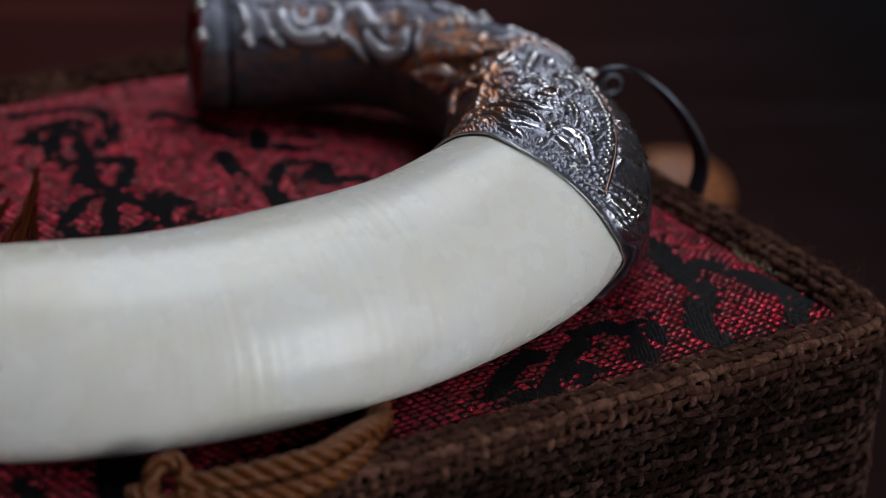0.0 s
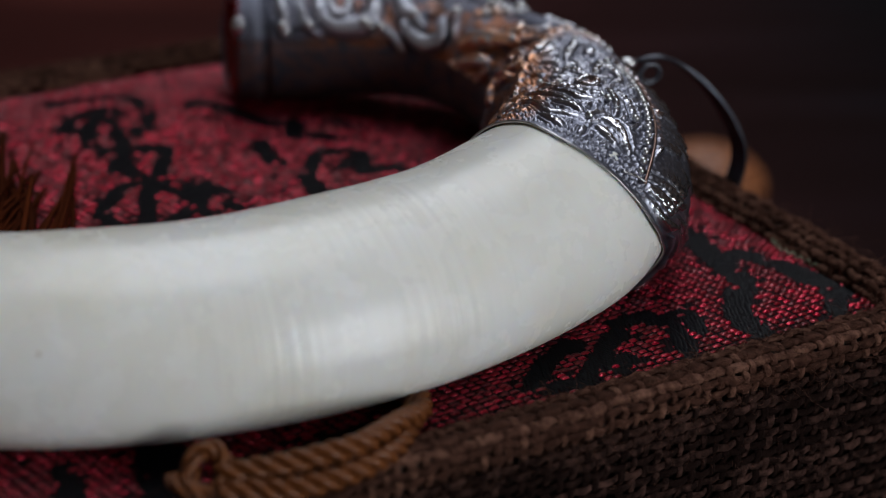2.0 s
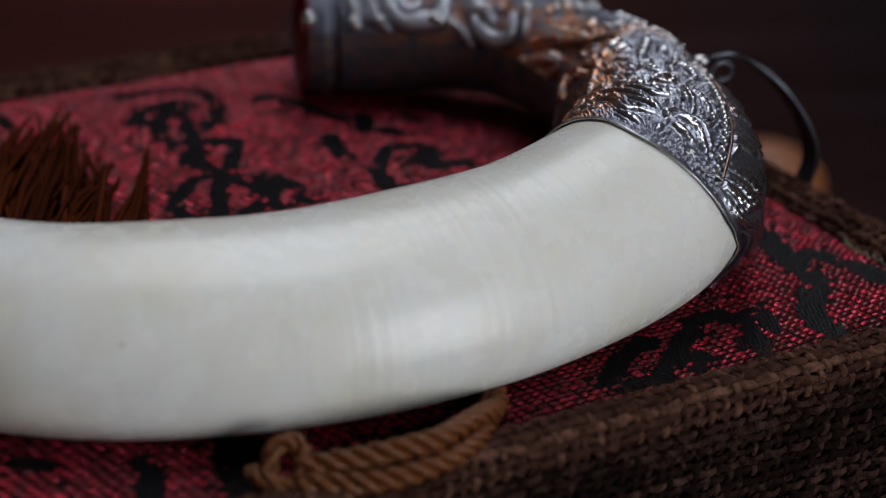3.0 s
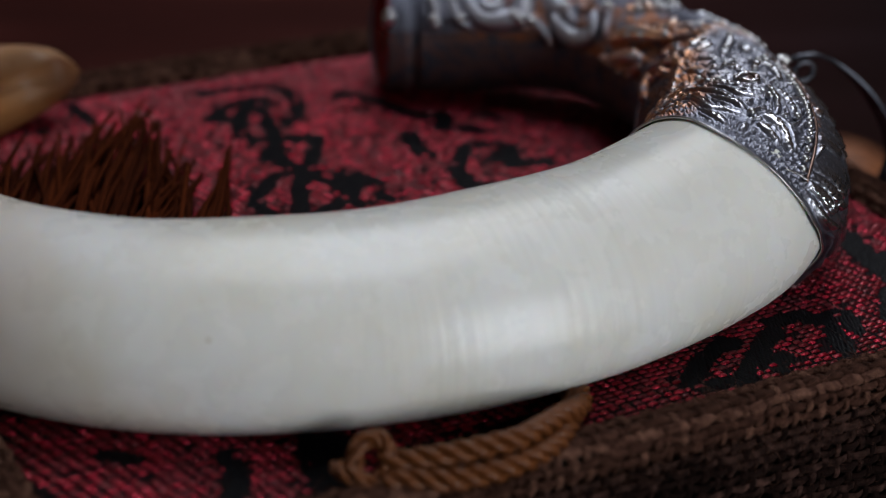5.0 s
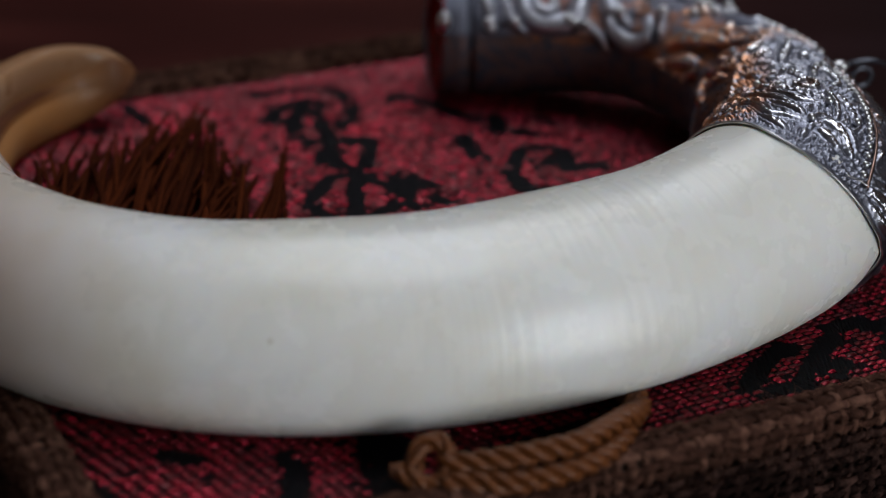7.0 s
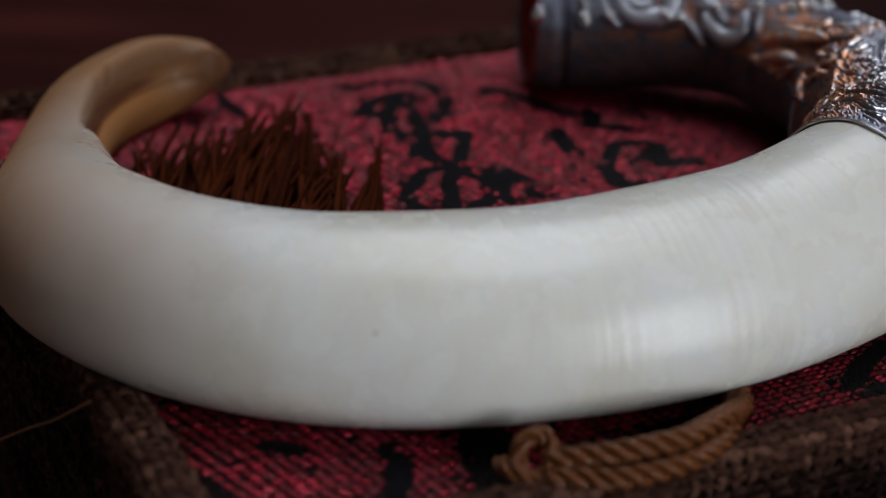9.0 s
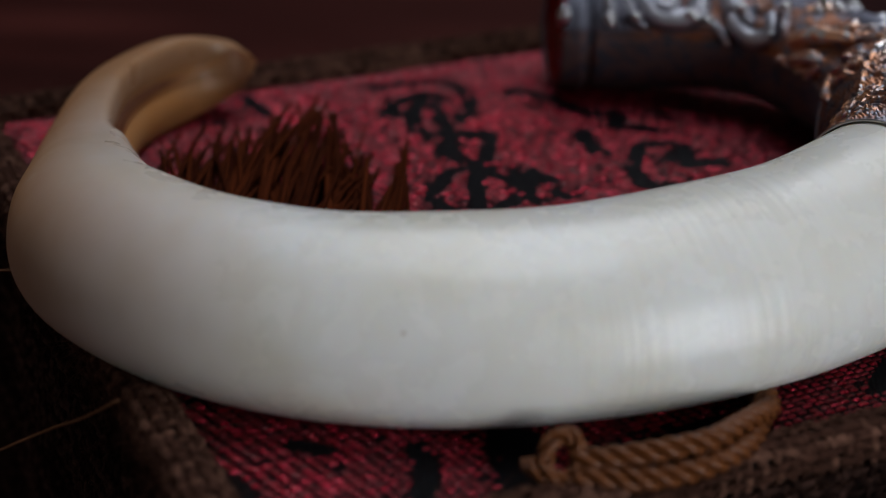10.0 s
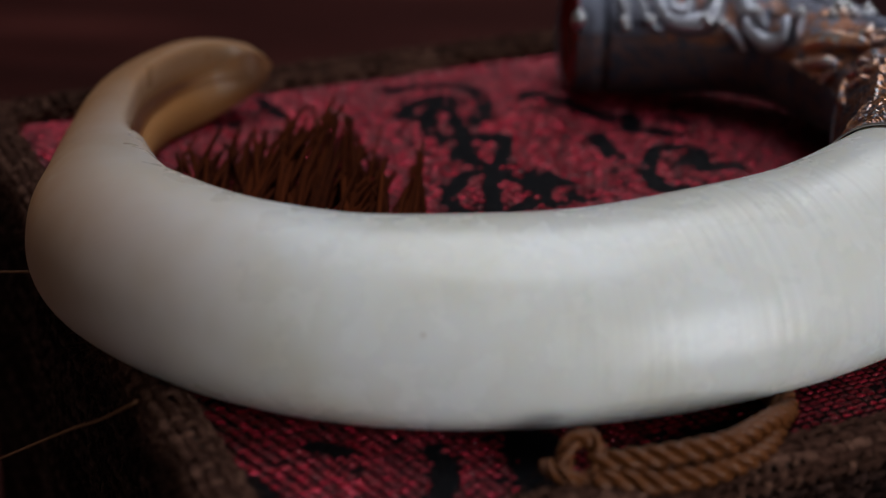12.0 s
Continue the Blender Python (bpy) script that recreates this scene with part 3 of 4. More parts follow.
    link("red_threads", vs, fs, RED, parent, "glossy crimson silk threads")["kind"] = "stuff"
    # fine black warp threads that show in the strokes
    px, py = np.meshgrid(np.arange(-46, 46, 0.21), np.arange(-44, 44, 0.8), indexing="ij")
    py = py + 0.4 * (np.arange(px.shape[0]) % 2)[:, None] + 0.1 * rnd.randn(*px.shape)
    px = px + 0.03 * rnd.randn(*px.shape)
    ok = (np.abs(px) < a) & (np.abs(py) < b)
    px, py = px[ok], py[ok]
    wx, wy = px * EX[0] + py * EY[0], px * EX[1] + py * EY[1]
    ok = stroke_distance(wx, wy) < 1.05
    wx, wy = wx[ok], wy[ok]
    pieces_v, pieces_f = [], []
    for k, (p, q) in enumerate(zip(wx, wy)):
        z = puff(p, q) - 0.27 + TOP
        ln = rnd.uniform(0.35, 0.5)
        for t_, up_ in ((-1, 0.0), (0, 0.07), (1, 0.0)):
            for e, up2 in ((-0.10, 0.0), (0.0, 0.05), (0.10, 0.0)):
                pieces_v.append(((p + EY[0] * t_ * ln + EX[0] * e) * MM, (q + EY[1] * t_ * ln + EX[1] * e) * MM, (z + up_ + up2) * MM))
        for r in (0, 3):
            for c in (0, 1):
                o = 9 * k + r + c
                pieces_f.append((o, o + 1, o + 4, o + 3))
    link("black_threads", pieces_v, pieces_f, BLACK, parent, "black silk threads of the pattern and one shade stroke")["kind"] = "stuff"


BOX = gift_box()
brocade(BOX)

# ---------------------------------------------------------------- the bangle
# rows: x, y, z of the middle and the radius, mm, from the silver rim round to the root
TUSK = [
    (31.2, -8.2, 7.3, 8.2), (29.5, -12.7, 8.05, 8.98), (26.1, -18.3, 8.5, 9.0), (18.4, -24.5, 7.7, 8.5), (8.9, -30.1, 7.5, 8.4),
    (-0.8, -33.9, 7.3, 8.2), (-10.4, -35.6, 7.2, 8.2), (-20.1, -35.2, 7.0, 8.0), (-29.7, -31.9, 6.9, 7.9), (-37.2, -26.0, 6.8, 7.7),
    (-39.9, -20.2, 6.2, 7.25), (-41.7, -11.7, 5.2, 6.2), (-42.8, -2.0, 4.6, 5.5), (-43.1, 8.0, 4.5, 4.95), (-41.6, 15.0, 4.2, 4.7),
    (-38.9, 19.8, 4.1, 4.5), (-35.6, 22.5, 4.3, 3.5), (-31.6, 24.2, 4.7, 1.7),
]


def tusk(parent):
    n, m = 220, 88
    c, s = glide(TUSK, n)
    p, r = c[:, :3], c[:, 3].copy()
    t, side, up = frames_of(p)
    side = -side if np.dot(side[n // 2, :2], p[n // 2, :2]) < 0 else side
    r *= np.sqrt(np.clip((s[-1] - s) / 2.2, 0, 1)) * 0.96 + 0.04  # blunt tip
    bm = bmesh.new()
    for key in ("along", "around", "inner", "stain"):
        bm.verts.layers.float.new(key)
    la, lb, lc, ld = (bm.verts.layers.float[k] for k in ("along", "around", "inner", "stain"))
    rows = []
    for i in range(n):
        k = min(1.0, max(0.0, (s[i] - 78.0) / 30.0))
        k = k * k * (3 - 2 * k)
        row = []
        for j in range(m):
            a = 2 * math.pi * j / m
            # towards the root the inner face is worn flat and a ridge runs along its top
            e = 0.10 * min(1.0, max(0.0, (s[i] - 12.0) / 14.0)) * (1 - min(1.0, max(0.0, (s[i] - 48.0) / 26.0)))
            o = 2 * (a + radians(20))
            hq, dq = 1 + e * math.cos(o), -2 * e * math.sin(o)
            w = a if a > 0 else a + 2 * math.pi
            flat = max(0.0, -math.cos(a + 0.15)) ** 2
            q = 1 - 0.26 * k * flat + 0.11 * k * math.exp(-((w - 1.98) / 0.20) ** 2)
            # the open root: the inner face is hollowed out behind a thin wall
            hollow = min(1.0, max(0.0, (s[i] - 97.5) / 12.5)) * min(1.0, max(0.0, (s[-1] - 1.0 - s[i]) / 6.0))
            hollow *= hollow * (3 - 2 * hollow)
            hollow *= min(1.0, max(0.0, (w - 1.70) / 0.30)) * min(1.0, max(0.0, (4.55 - w) / 1.2))
            q += (0.24 - q) * hollow
            wob = 1 + 0.006 * noise.noise(Vector((s[i] * 0.07, 2 * math.cos(a), 2 * math.sin(a))))
            ca, sa = hq * math.cos(a) - dq * math.sin(a), hq * math.sin(a) + dq * math.cos(a)
            x = p[i] + r[i] * q * wob * (ca * side[i] + sa * up[i])
            v = bm.verts.new(P(*x))
            v[la], v[lb] = s[i], (a if a < math.pi else a - 2 * math.pi) * r[i]
            k2 = min(1.0, max(0.0, (s[i] - 100.0) / 4.0))
            k3 = min(1.0, max(0.0, (s[i] - 64.0) / 22.0))
            face = min(1.0, max(0.0, (w - 1.86) / 0.16)) * min(1.0, max(0.0, (5.0 - w) / 0.5))
            v[lc] = max(k2 * face, 0.90 * k3 * max(0.0, math.cos(a - 0.45)) ** 1.7)
            # brown arc under the ridge, pale worn patch and dark tip on the cut face
            v[ld] = 0.15
            if 1.9 < w < 4.5:
                arc = math.exp(-((w - 2.45) / 0.50) ** 2) * math.exp(-((s[i] - 116.0) / 13.0) ** 4)
                v[ld] = min(1.0, 0.15 + 1.4 * arc + 0.7 * math.exp(-((s[i] - s[-1] + 1.5) / 3.0) ** 2))
                v[lc] *= 1 - 0.85 * math.exp(-((s[i] - s[-1] + 7.0) / 2.6) ** 2 - ((w - 3.1) / 0.7) ** 2)
            row.append(v)
        rows.append(row)
    for a, b in zip(rows[:-1], rows[1:]):
        for j in range(m):
            bm.faces.new((a[j], a[(j + 1) % m], b[(j + 1) % m], b[j]))
    bm.faces.new(rows[0])
    bm.faces.new(rows[-1])
    bmesh.ops.recalc_face_normals(bm, faces=bm.faces)
    return part("tusk", bm, IVORY, parent, "polished creamy white tusk with an amber-stained root end")


HEAD = [
    (24.5, -20.0, 8.35, 9.2), (29.25, -14.1, 8.2, 9.4), (31.4, -6.5, 7.5, 9.3), (31.5, 0.3, 7.5, 8.75), (31.6, 6.4, 7.6, 7.9), (31.6, 11.4, 7.8, 6.9), (30.6, 16.5, 7.8, 6.0),
    (28.3, 21.7, 7.9, 5.6), (25.2, 26.4, 7.9, 5.45), (20.1, 29.7, 7.9, 4.95), (13.9, 31.5, 7.8, 5.0), (7.4, 32.3, 7.5, 5.2), (0.7, 32.3, 7.3, 5.1), (-0.4, 32.2, 7.3, 4.9),
]
# chased lines of the collar: half width and height in mm, beaded or not, then mm behind the rim and degrees round
COLLAR_LEAVES = [
    (0.50, 0.55, 0, [(6.2, 74), (6.4, 70), (6.2, 63), (5.6, 56), (5.2, 50)]),
    (0.42, 0.50, 0, [(4.9, 72), (4.9, 64), (4.6, 57)]),
    (0.42, 0.50, 0, [(7.1, 104), (6.4, 91), (5.8, 83)]),
    (0.40, 0.45, 0, [(3.5, 99), (2.9, 89), (2.4, 80)]),
    (0.36, 0.40, 0, [(4.1, 75), (2.7, 72)]),
    (0.42, 0.50, 0, [(11.7, 110), (8.7, 96), (8.5, 81)]),
    (0.40, 0.45, 0, [(10.0, 125), (4.7, 102), (4.6, 90), (5.0, 78)]),
    (0.40, 0.45, 0, [(14.1, 124), (9.7, 109), (6.9, 93)]),
    (0.42, 0.50, 0, [(12.5, 81), (9.6, 74), (7.4, 70)]),
]
COLLAR_SCROLLS = [
    (0.46, 0.55, 1, [(15.6, 116), (12.6, 105), (10.9, 94), (11.1, 84)]),
    (0.50, 0.60, 1, [(19.4, 112), (19.4, 103), (18.7, 97), (16.4, 91)]),
    (0.45, 0.60, 0, [(13.5, 97), (15.3, 92), (14.7, 87), (12.7, 86), (12.2, 92), (13.5, 97)]),
    (0.44, 0.50, 1, [(12.5, 76), (10.3, 67), (8.2, 61)]),
    (0.55, 0.70, 0, [(28.4, 113), (29.9, 102)]),
    (0.55, 0.70, 0, [(25.7, 112), (26.6, 100)]),
    (0.50, 0.55, 1, [(22.0, 98), (24.6, 94), (28.0, 88), (30.8, 85)]),
    (0.50, 0.55, 0, [(17.3, 86), (20.5, 80), (19.8, 74), (17.0, 72), (15.2, 77)]),
    (0.50, 0.55, 1, [(23.5, 84), (26.0, 78), (24.6, 71)]),
]
# broad bands of the head and the jaw behind the collar
HEAD_BANDS = [
    (1.15, 0.95, 0, [(67.6, 118), (67.0, 141), (65.5, 153), (62.7, 153), (61.4, 139), (61.4, 112)]),
    (0.70, 0.70, 0, [(66.2, 118), (65.8, 137), (64.3, 137), (64.0, 118)]),
    (1.15, 0.90, 0, [(60.6, 116), (59.1, 109), (57.6, 129), (56.1, 140), (54.8, 150)]),
    (1.0, 0.90, 0, [(57.7, 143), (56.7, 155), (54.8, 166), (53.0, 165), (51.4, 155), (52.4, 133)]),
    (0.55, 0.60, 0, [(60.5, 150), (58.6, 164), (57.1, 181)]),
    (0.60, 0.70, 1, [(50.8, 112), (50.4, 124), (49.5, 139), (47.7, 156)]),
    (0.60, 0.60, 0, [(69.9, 118), (68.8, 150), (67.2, 164)]),
    (0.70, 0.60, 0, [(72.2, 105), (71.6, 130), (71.0, 158)]),
]
JAW = [
    (0.95, 1.20, 0, [(46.3, 158), (44.0, 141), (40.5, 129), (37.5, 122)]),
    (0.80, 1.00, 0, [(45.6, 174), (42.6, 160), (40.0, 156)]),
    (0.70, 0.90, 0, [(42.0, 122), (40.0, 112), (41.5, 100)]),
    (0.80, 0.90, 1, [(47.5, 118), (45.6, 104), (44.0, 88), (44.5, 74)]),
    (0.70, 0.80, 0, [(33.0, 152), (29.0, 160), (26.0, 158)]),
]


def step(x, a, b):
    k = np.clip((x - a) / (b - a), 0, 1)
    return k * k * (3 - 2 * k)


def rim(g):
    """How far behind the curve's start the slanting rim lies at g degrees."""
    return np.interp(g, (-180, -100, -40, -25, -12, -3, 12, 24, 34, 42, 54, 66, 76, 87, 97, 115, 180), (2.4, 8.5, 9.2, 8.6, 7.4, 6.4, 4.9, 4.0, 3.2, 2.6, 1.7, 1.0, 0.7, 0.9, 1.3, 1.6, 2.4))


def bead_line(s):
    """The angle, in degrees round the mount, of the row of beads s mm along it."""
    return np.interp(s, (3, 5, 5.9, 7.1, 8.4, 10.5, 13.1, 16.4, 19.9, 26, 36), (30, 39.5, 44, 49, 53, 57, 61, 64.5, 67, 70, 72))


def collar_end(g):
    """Where the flared collar ends, mm along, at g degrees."""
    return np.interp(g, (-40, 40, 62, 81, 104, 116, 125, 132, 180), (24, 27, 35, 36.5, 33.7, 28.7, 24.0, 19.0, 17.0))


def chased(s, g, rad, rows, reach=2.6):
    """Raised lines along curves: height in mm, and how near the middle of a line a place lies, from 0 to 1. Thin strands run beside each line."""
    out, near = np.zeros_like(s), np.zeros_like(s)
    for half, high, beaded, pts in rows:
        q, run = glide(np.array([(p0, math.radians(p1) * 8.0, 0.0) for p0, p1 in pts]), 10 + 6 * len(pts))
        k = np.nonzero((s > q[:, 0].min() - 3) & (s < q[:, 0].max() + 3) & (g > np.degrees(q[:, 1].min() / 8) - 25) & (g < np.degrees(q[:, 1].max() / 8) + 25))
        x, y = s[k], np.radians(g[k]) * 8.0
        squeeze = rad[k] / 8.0
        best, along = np.full(x.shape, 99.0), np.zeros(x.shape)
        for (ax, ay, _), (bx, by, _), r0, r1 in zip(q[:-1], q[1:], run[:-1], run[1:]):
            dx, dy = bx - ax, by - ay
            t = np.clip(((x - ax) * dx + (y - ay) * dy) / (dx * dx + dy * dy + 1e-9), 0, 1)
            d = np.hypot(x - ax - t * dx, (y - ay - t * dy) * squeeze)
            better = d < best
            best = np.where(better, d, best)
            along = np.where(better, r0 + t * (r1 - r0), along)
        taper = 0.45 + 0.55 * np.sqrt(np.clip(4 * along * (run[-1] - along) / run[-1] ** 2, 0, 1))
        d = best / (half * taper)
        line = np.sqrt(np.clip(1 - d * d, 0, 1))
        if beaded:
            line *= 0.35 + 0.65 * np.abs(np.cos(math.pi * along / (1.7 * half)))
        strand = 0.55 * np.sqrt(np.clip(1 - ((d - 1.65) / 0.5) ** 2, 0, 1)) * (reach > 2)
        h = high * taper * np.maximum(line, strand) - 0.12 * np.exp(-((d - 1.1) / 0.25) ** 2)
        hit = d < (2.3 if reach > 2 else 1.3)
        out[k] = np.where(hit, np.maximum(out[k] * 0.5, h), out[k])
        near[k] = np.maximum(near[k], 1 - step(d, 1.0 if reach < 2 else 1.9, 1.4 if reach < 2 else 2.4))
    return out, near


def grains(s, a, cell):
    """Uneven round grains on a loose grid, height 0 to 1."""
    gx, gy = s / cell, a / cell
    near = np.full(s.shape, 9.0)
    for ox in (-1, 0, 1):
        for oy in (-1, 0, 1):
            cx, cy = np.floor(gx) + ox, np.floor(gy) + oy
            q = np.sin(cx * 12.9898 + cy * 78.233) * 43758.5453
            q2 = np.sin(cx * 39.346 + cy * 11.135) * 24634.6345
            near = np.minimum(near, np.hypot(gx - cx - 0.5 - 0.7 * (q - np.floor(q) - 0.5), gy - cy - 0.5 - 0.7 * (q2 - np.floor(q2) - 0.5)))
    return 0.5 + 0.5 * np.cos(math.pi * np.clip(near / 0.46, 0, 1))


def scrolls(s, a, seed, count, box, sizes, pitch):
    """Overlapping chased scrolls thrown over a field: height from 0 to 1 and where they lie. Some ridges are beaded."""
    rnd = np.random.RandomState(seed)
    out, where = np.zeros_like(s), np.zeros_like(s)
    for _ in range(count):
        c0, c1 = rnd.uniform(box[0], box[1]), rnd.uniform(box[2], box[3])
        big, start, span, hand = rnd.uniform(*sizes), rnd.uniform(0, 6.28), rnd.uniform(2.2, 5.6), rnd.choice((-1, 1))
        beaded, flat = rnd.rand() < 0.35, rnd.uniform(0.4, 0.8)
        reach = big + pitch
        k = np.nonzero((np.abs(s - c0) < reach) & (np.abs(a - c1) < reach))
        if len(k[0]) == 0:
            continue
        dx, dy = s[k] - c0, (a[k] - c1) / flat
        rho = np.hypot(dx, dy)
        th = np.mod(hand * np.arctan2(dy, dx) - start, 2 * math.pi)
        edge = big * (1 - 0.35 * th / span)
        inside = (1 - step(rho, edge - 0.1 * pitch, edge + 0.15 * pitch)) * step(th, 0.0, 0.35) * (1 - step(th, span - 0.6, span)) * step(rho, 0.1 * big, 0.3 * big)
        ridge = np.abs(np.cos(math.pi * (rho - edge + 0.5 * pitch) / pitch)) ** 0.9
        ridge *= 0.45 + 0.55 * step(rho, 0.2 * big, 0.9 * big)
        if beaded:
            ridge *= 0.45 + 0.55 * np.abs(np.cos(math.pi * th * big / (1.3 * pitch)))
        out[k] = out[k] * (1 - inside) + ridge * inside
        where[k] = np.maximum(where[k], inside)
    return out, where


def relief(s, g, rad, length):
    """Height of the chased work in mm, s mm along and g degrees round, and how copper-coloured it is there; rad is the
    mount's radius.
    """
    a = np.radians(g) * rad
    back = collar_end(g)
    border = bead_line(s) - 7.0
    collar = 1 - step(s, back - 0.5, back + 0.5)
    panel = step(g, border - 2.0, border + 1.0) * collar
    feather = (1 - step(g, border - 2.5, border - 0.5)) * step(g, -150, -120) * collar
    head = step(s, 46.5, 49.5)
    neck = np.clip(1 - collar - head, 0, 1)
    peb = grains(s, a, 0.52)
    # the panel: pebbled ground, loose scrolls, and the chased leaves and scrolls over them
    low, on_low = scrolls(s, a, 3, 130, (6.0, 34.0, 9.0, 24.0), (1.2, 2.6), 0.62)
    leaf, on_leaf = chased(s, g, rad, COLLAR_LEAVES)
    curl, on_curl = chased(s, g, rad, COLLAR_SCROLLS)
    on = np.maximum(on_leaf, on_curl)
    h = panel * ((1 - on) * (0.30 * peb * (1 - on_low) + (0.42 - 0.20 * step(s, 20, 28)) * low + 0.06 * on_low) + np.maximum(leaf, curl))
    h -= 0.34 * np.exp(-((s - 4.2) ** 2 + (np.radians(g - 53) * rad) ** 2) / 0.30)
    # raised lip of the collar, its border and the drop behind it
    h += 0.22 * np.exp(-((s - back + 0.9) / 0.7) ** 2) * step(g, 50, 66)
    h -= 0.35 * neck * step(g, 70, 100) * (1 - step(s, 40, 46))
    # feathers: long overlapping leaves that run down along the rim
    off = s - rim(g) + 0.22 * np.sin(1.1 * a) - 0.020 * np.clip(30 - g, 0, 60) * (s > 0)
    pitch = 1.0 + 0.5 * step(off, 3.0, 5.0)
    lane = np.floor(off / pitch)
    run = a / 4.6 + 0.5 * np.mod(lane, 2) + 0.23 * np.sin(lane * 2.3)
    u, w = off / pitch - lane, 1 - (run - np.floor(run))
    blade = np.sqrt(np.clip(1 - (2 * u - 1) ** 2, 0, 1)) * (0.25 + 0.75 * w) * step(1 - w, 0.0, 0.1)
    vein = 0.10 * np.abs(np.sin(math.pi * 3 * u))
    h += feather * (0.62 + 0.38 * (1 - step(off, 2.5, 4.5))) * (0.85 * blade + 1.4 * vein * w)
    # neck and jaw: lumps and hollows
    mane, on_mane = scrolls(s, a, 8, 46, (20.0, 47.0, -12.0, 22.0), (2.0, 4.0), 1.15)
    jaw, on_jaw = chased(s, g, rad, JAW, 1.0)
    h += neck * ((1 - on_jaw) * (0.70 * mane + 0.14 * on_mane + 0.12 * peb) + jaw)
    h -= 1.3 * np.exp(-((s - 37.5) / 2.2) ** 2 - (np.radians(g - 140) * rad / 1.6) ** 2)
    # head: broad bands in relief over a finely worked ground
    rosette, on_ros = scrolls(s, a, 21, 60, (48.0, length - 4.0, -2.0, 14.0), (1.6, 3.2), 0.95)
    bands, on_band = chased(s, g, rad, HEAD_BANDS, 1.0)
    h += head * ((1 - on_band) * (0.42 * rosette + 0.15 * on_ros + 0.05 * peb - 0.15) + bands)
    # plain underside
    h *= 1 - 0.75 * step(-g, 120, 150)
    # ring and grooves before the mouth
    h += -0.45 * np.exp(-((s - 73.5) / 0.35) ** 2) + 0.12 * np.exp(-((s - 74.6) / 0.6) ** 2)
    # chisel marks
    h += 0.09 * collar * (grains(1.7 * s, 0.8 * a, 0.5) - 0.3) + 0.04 * np.sin(8.5 * s + 2.2 * np.sin(a * 2.1)) * np.sin(7.3 * a + 1.9 * np.sin(1.3 * s))
    eye = np.exp(-((s - 13.7) / 1.5) ** 2 - ((g - 91) / 5.0) ** 2)
    copper_tint = collar * step(g + 0.6 * np.maximum(0, 10 - s), 101, 120) + 0.9 * np.exp(-((s - back) / 1.7) ** 2) * step(g, 52, 66) + 0.8 * eye
    copper_tint += 0.9 * on_jaw * neck * step(g, 110, 120) + 0.85 * neck * step(g, 92, 112) + 0.75 * head * (1 - on_band) * step(g, 100, 120) * (1 - step(s, 66, 70))
    copper_tint += 0.55 * np.exp(-((g - border + 3) / 2.0) ** 2) * step(s, 8, 11) * (1 - step(s, 20, 26))
    # red-brown below the head: copper, and the red cloth's reflection painted in
    copper_tint += 0.3 * (step(g, 164, 176) + step(-g, 60, 100)) * step(s, 36, 44)
    return h, np.clip(copper_tint, 0, 1)


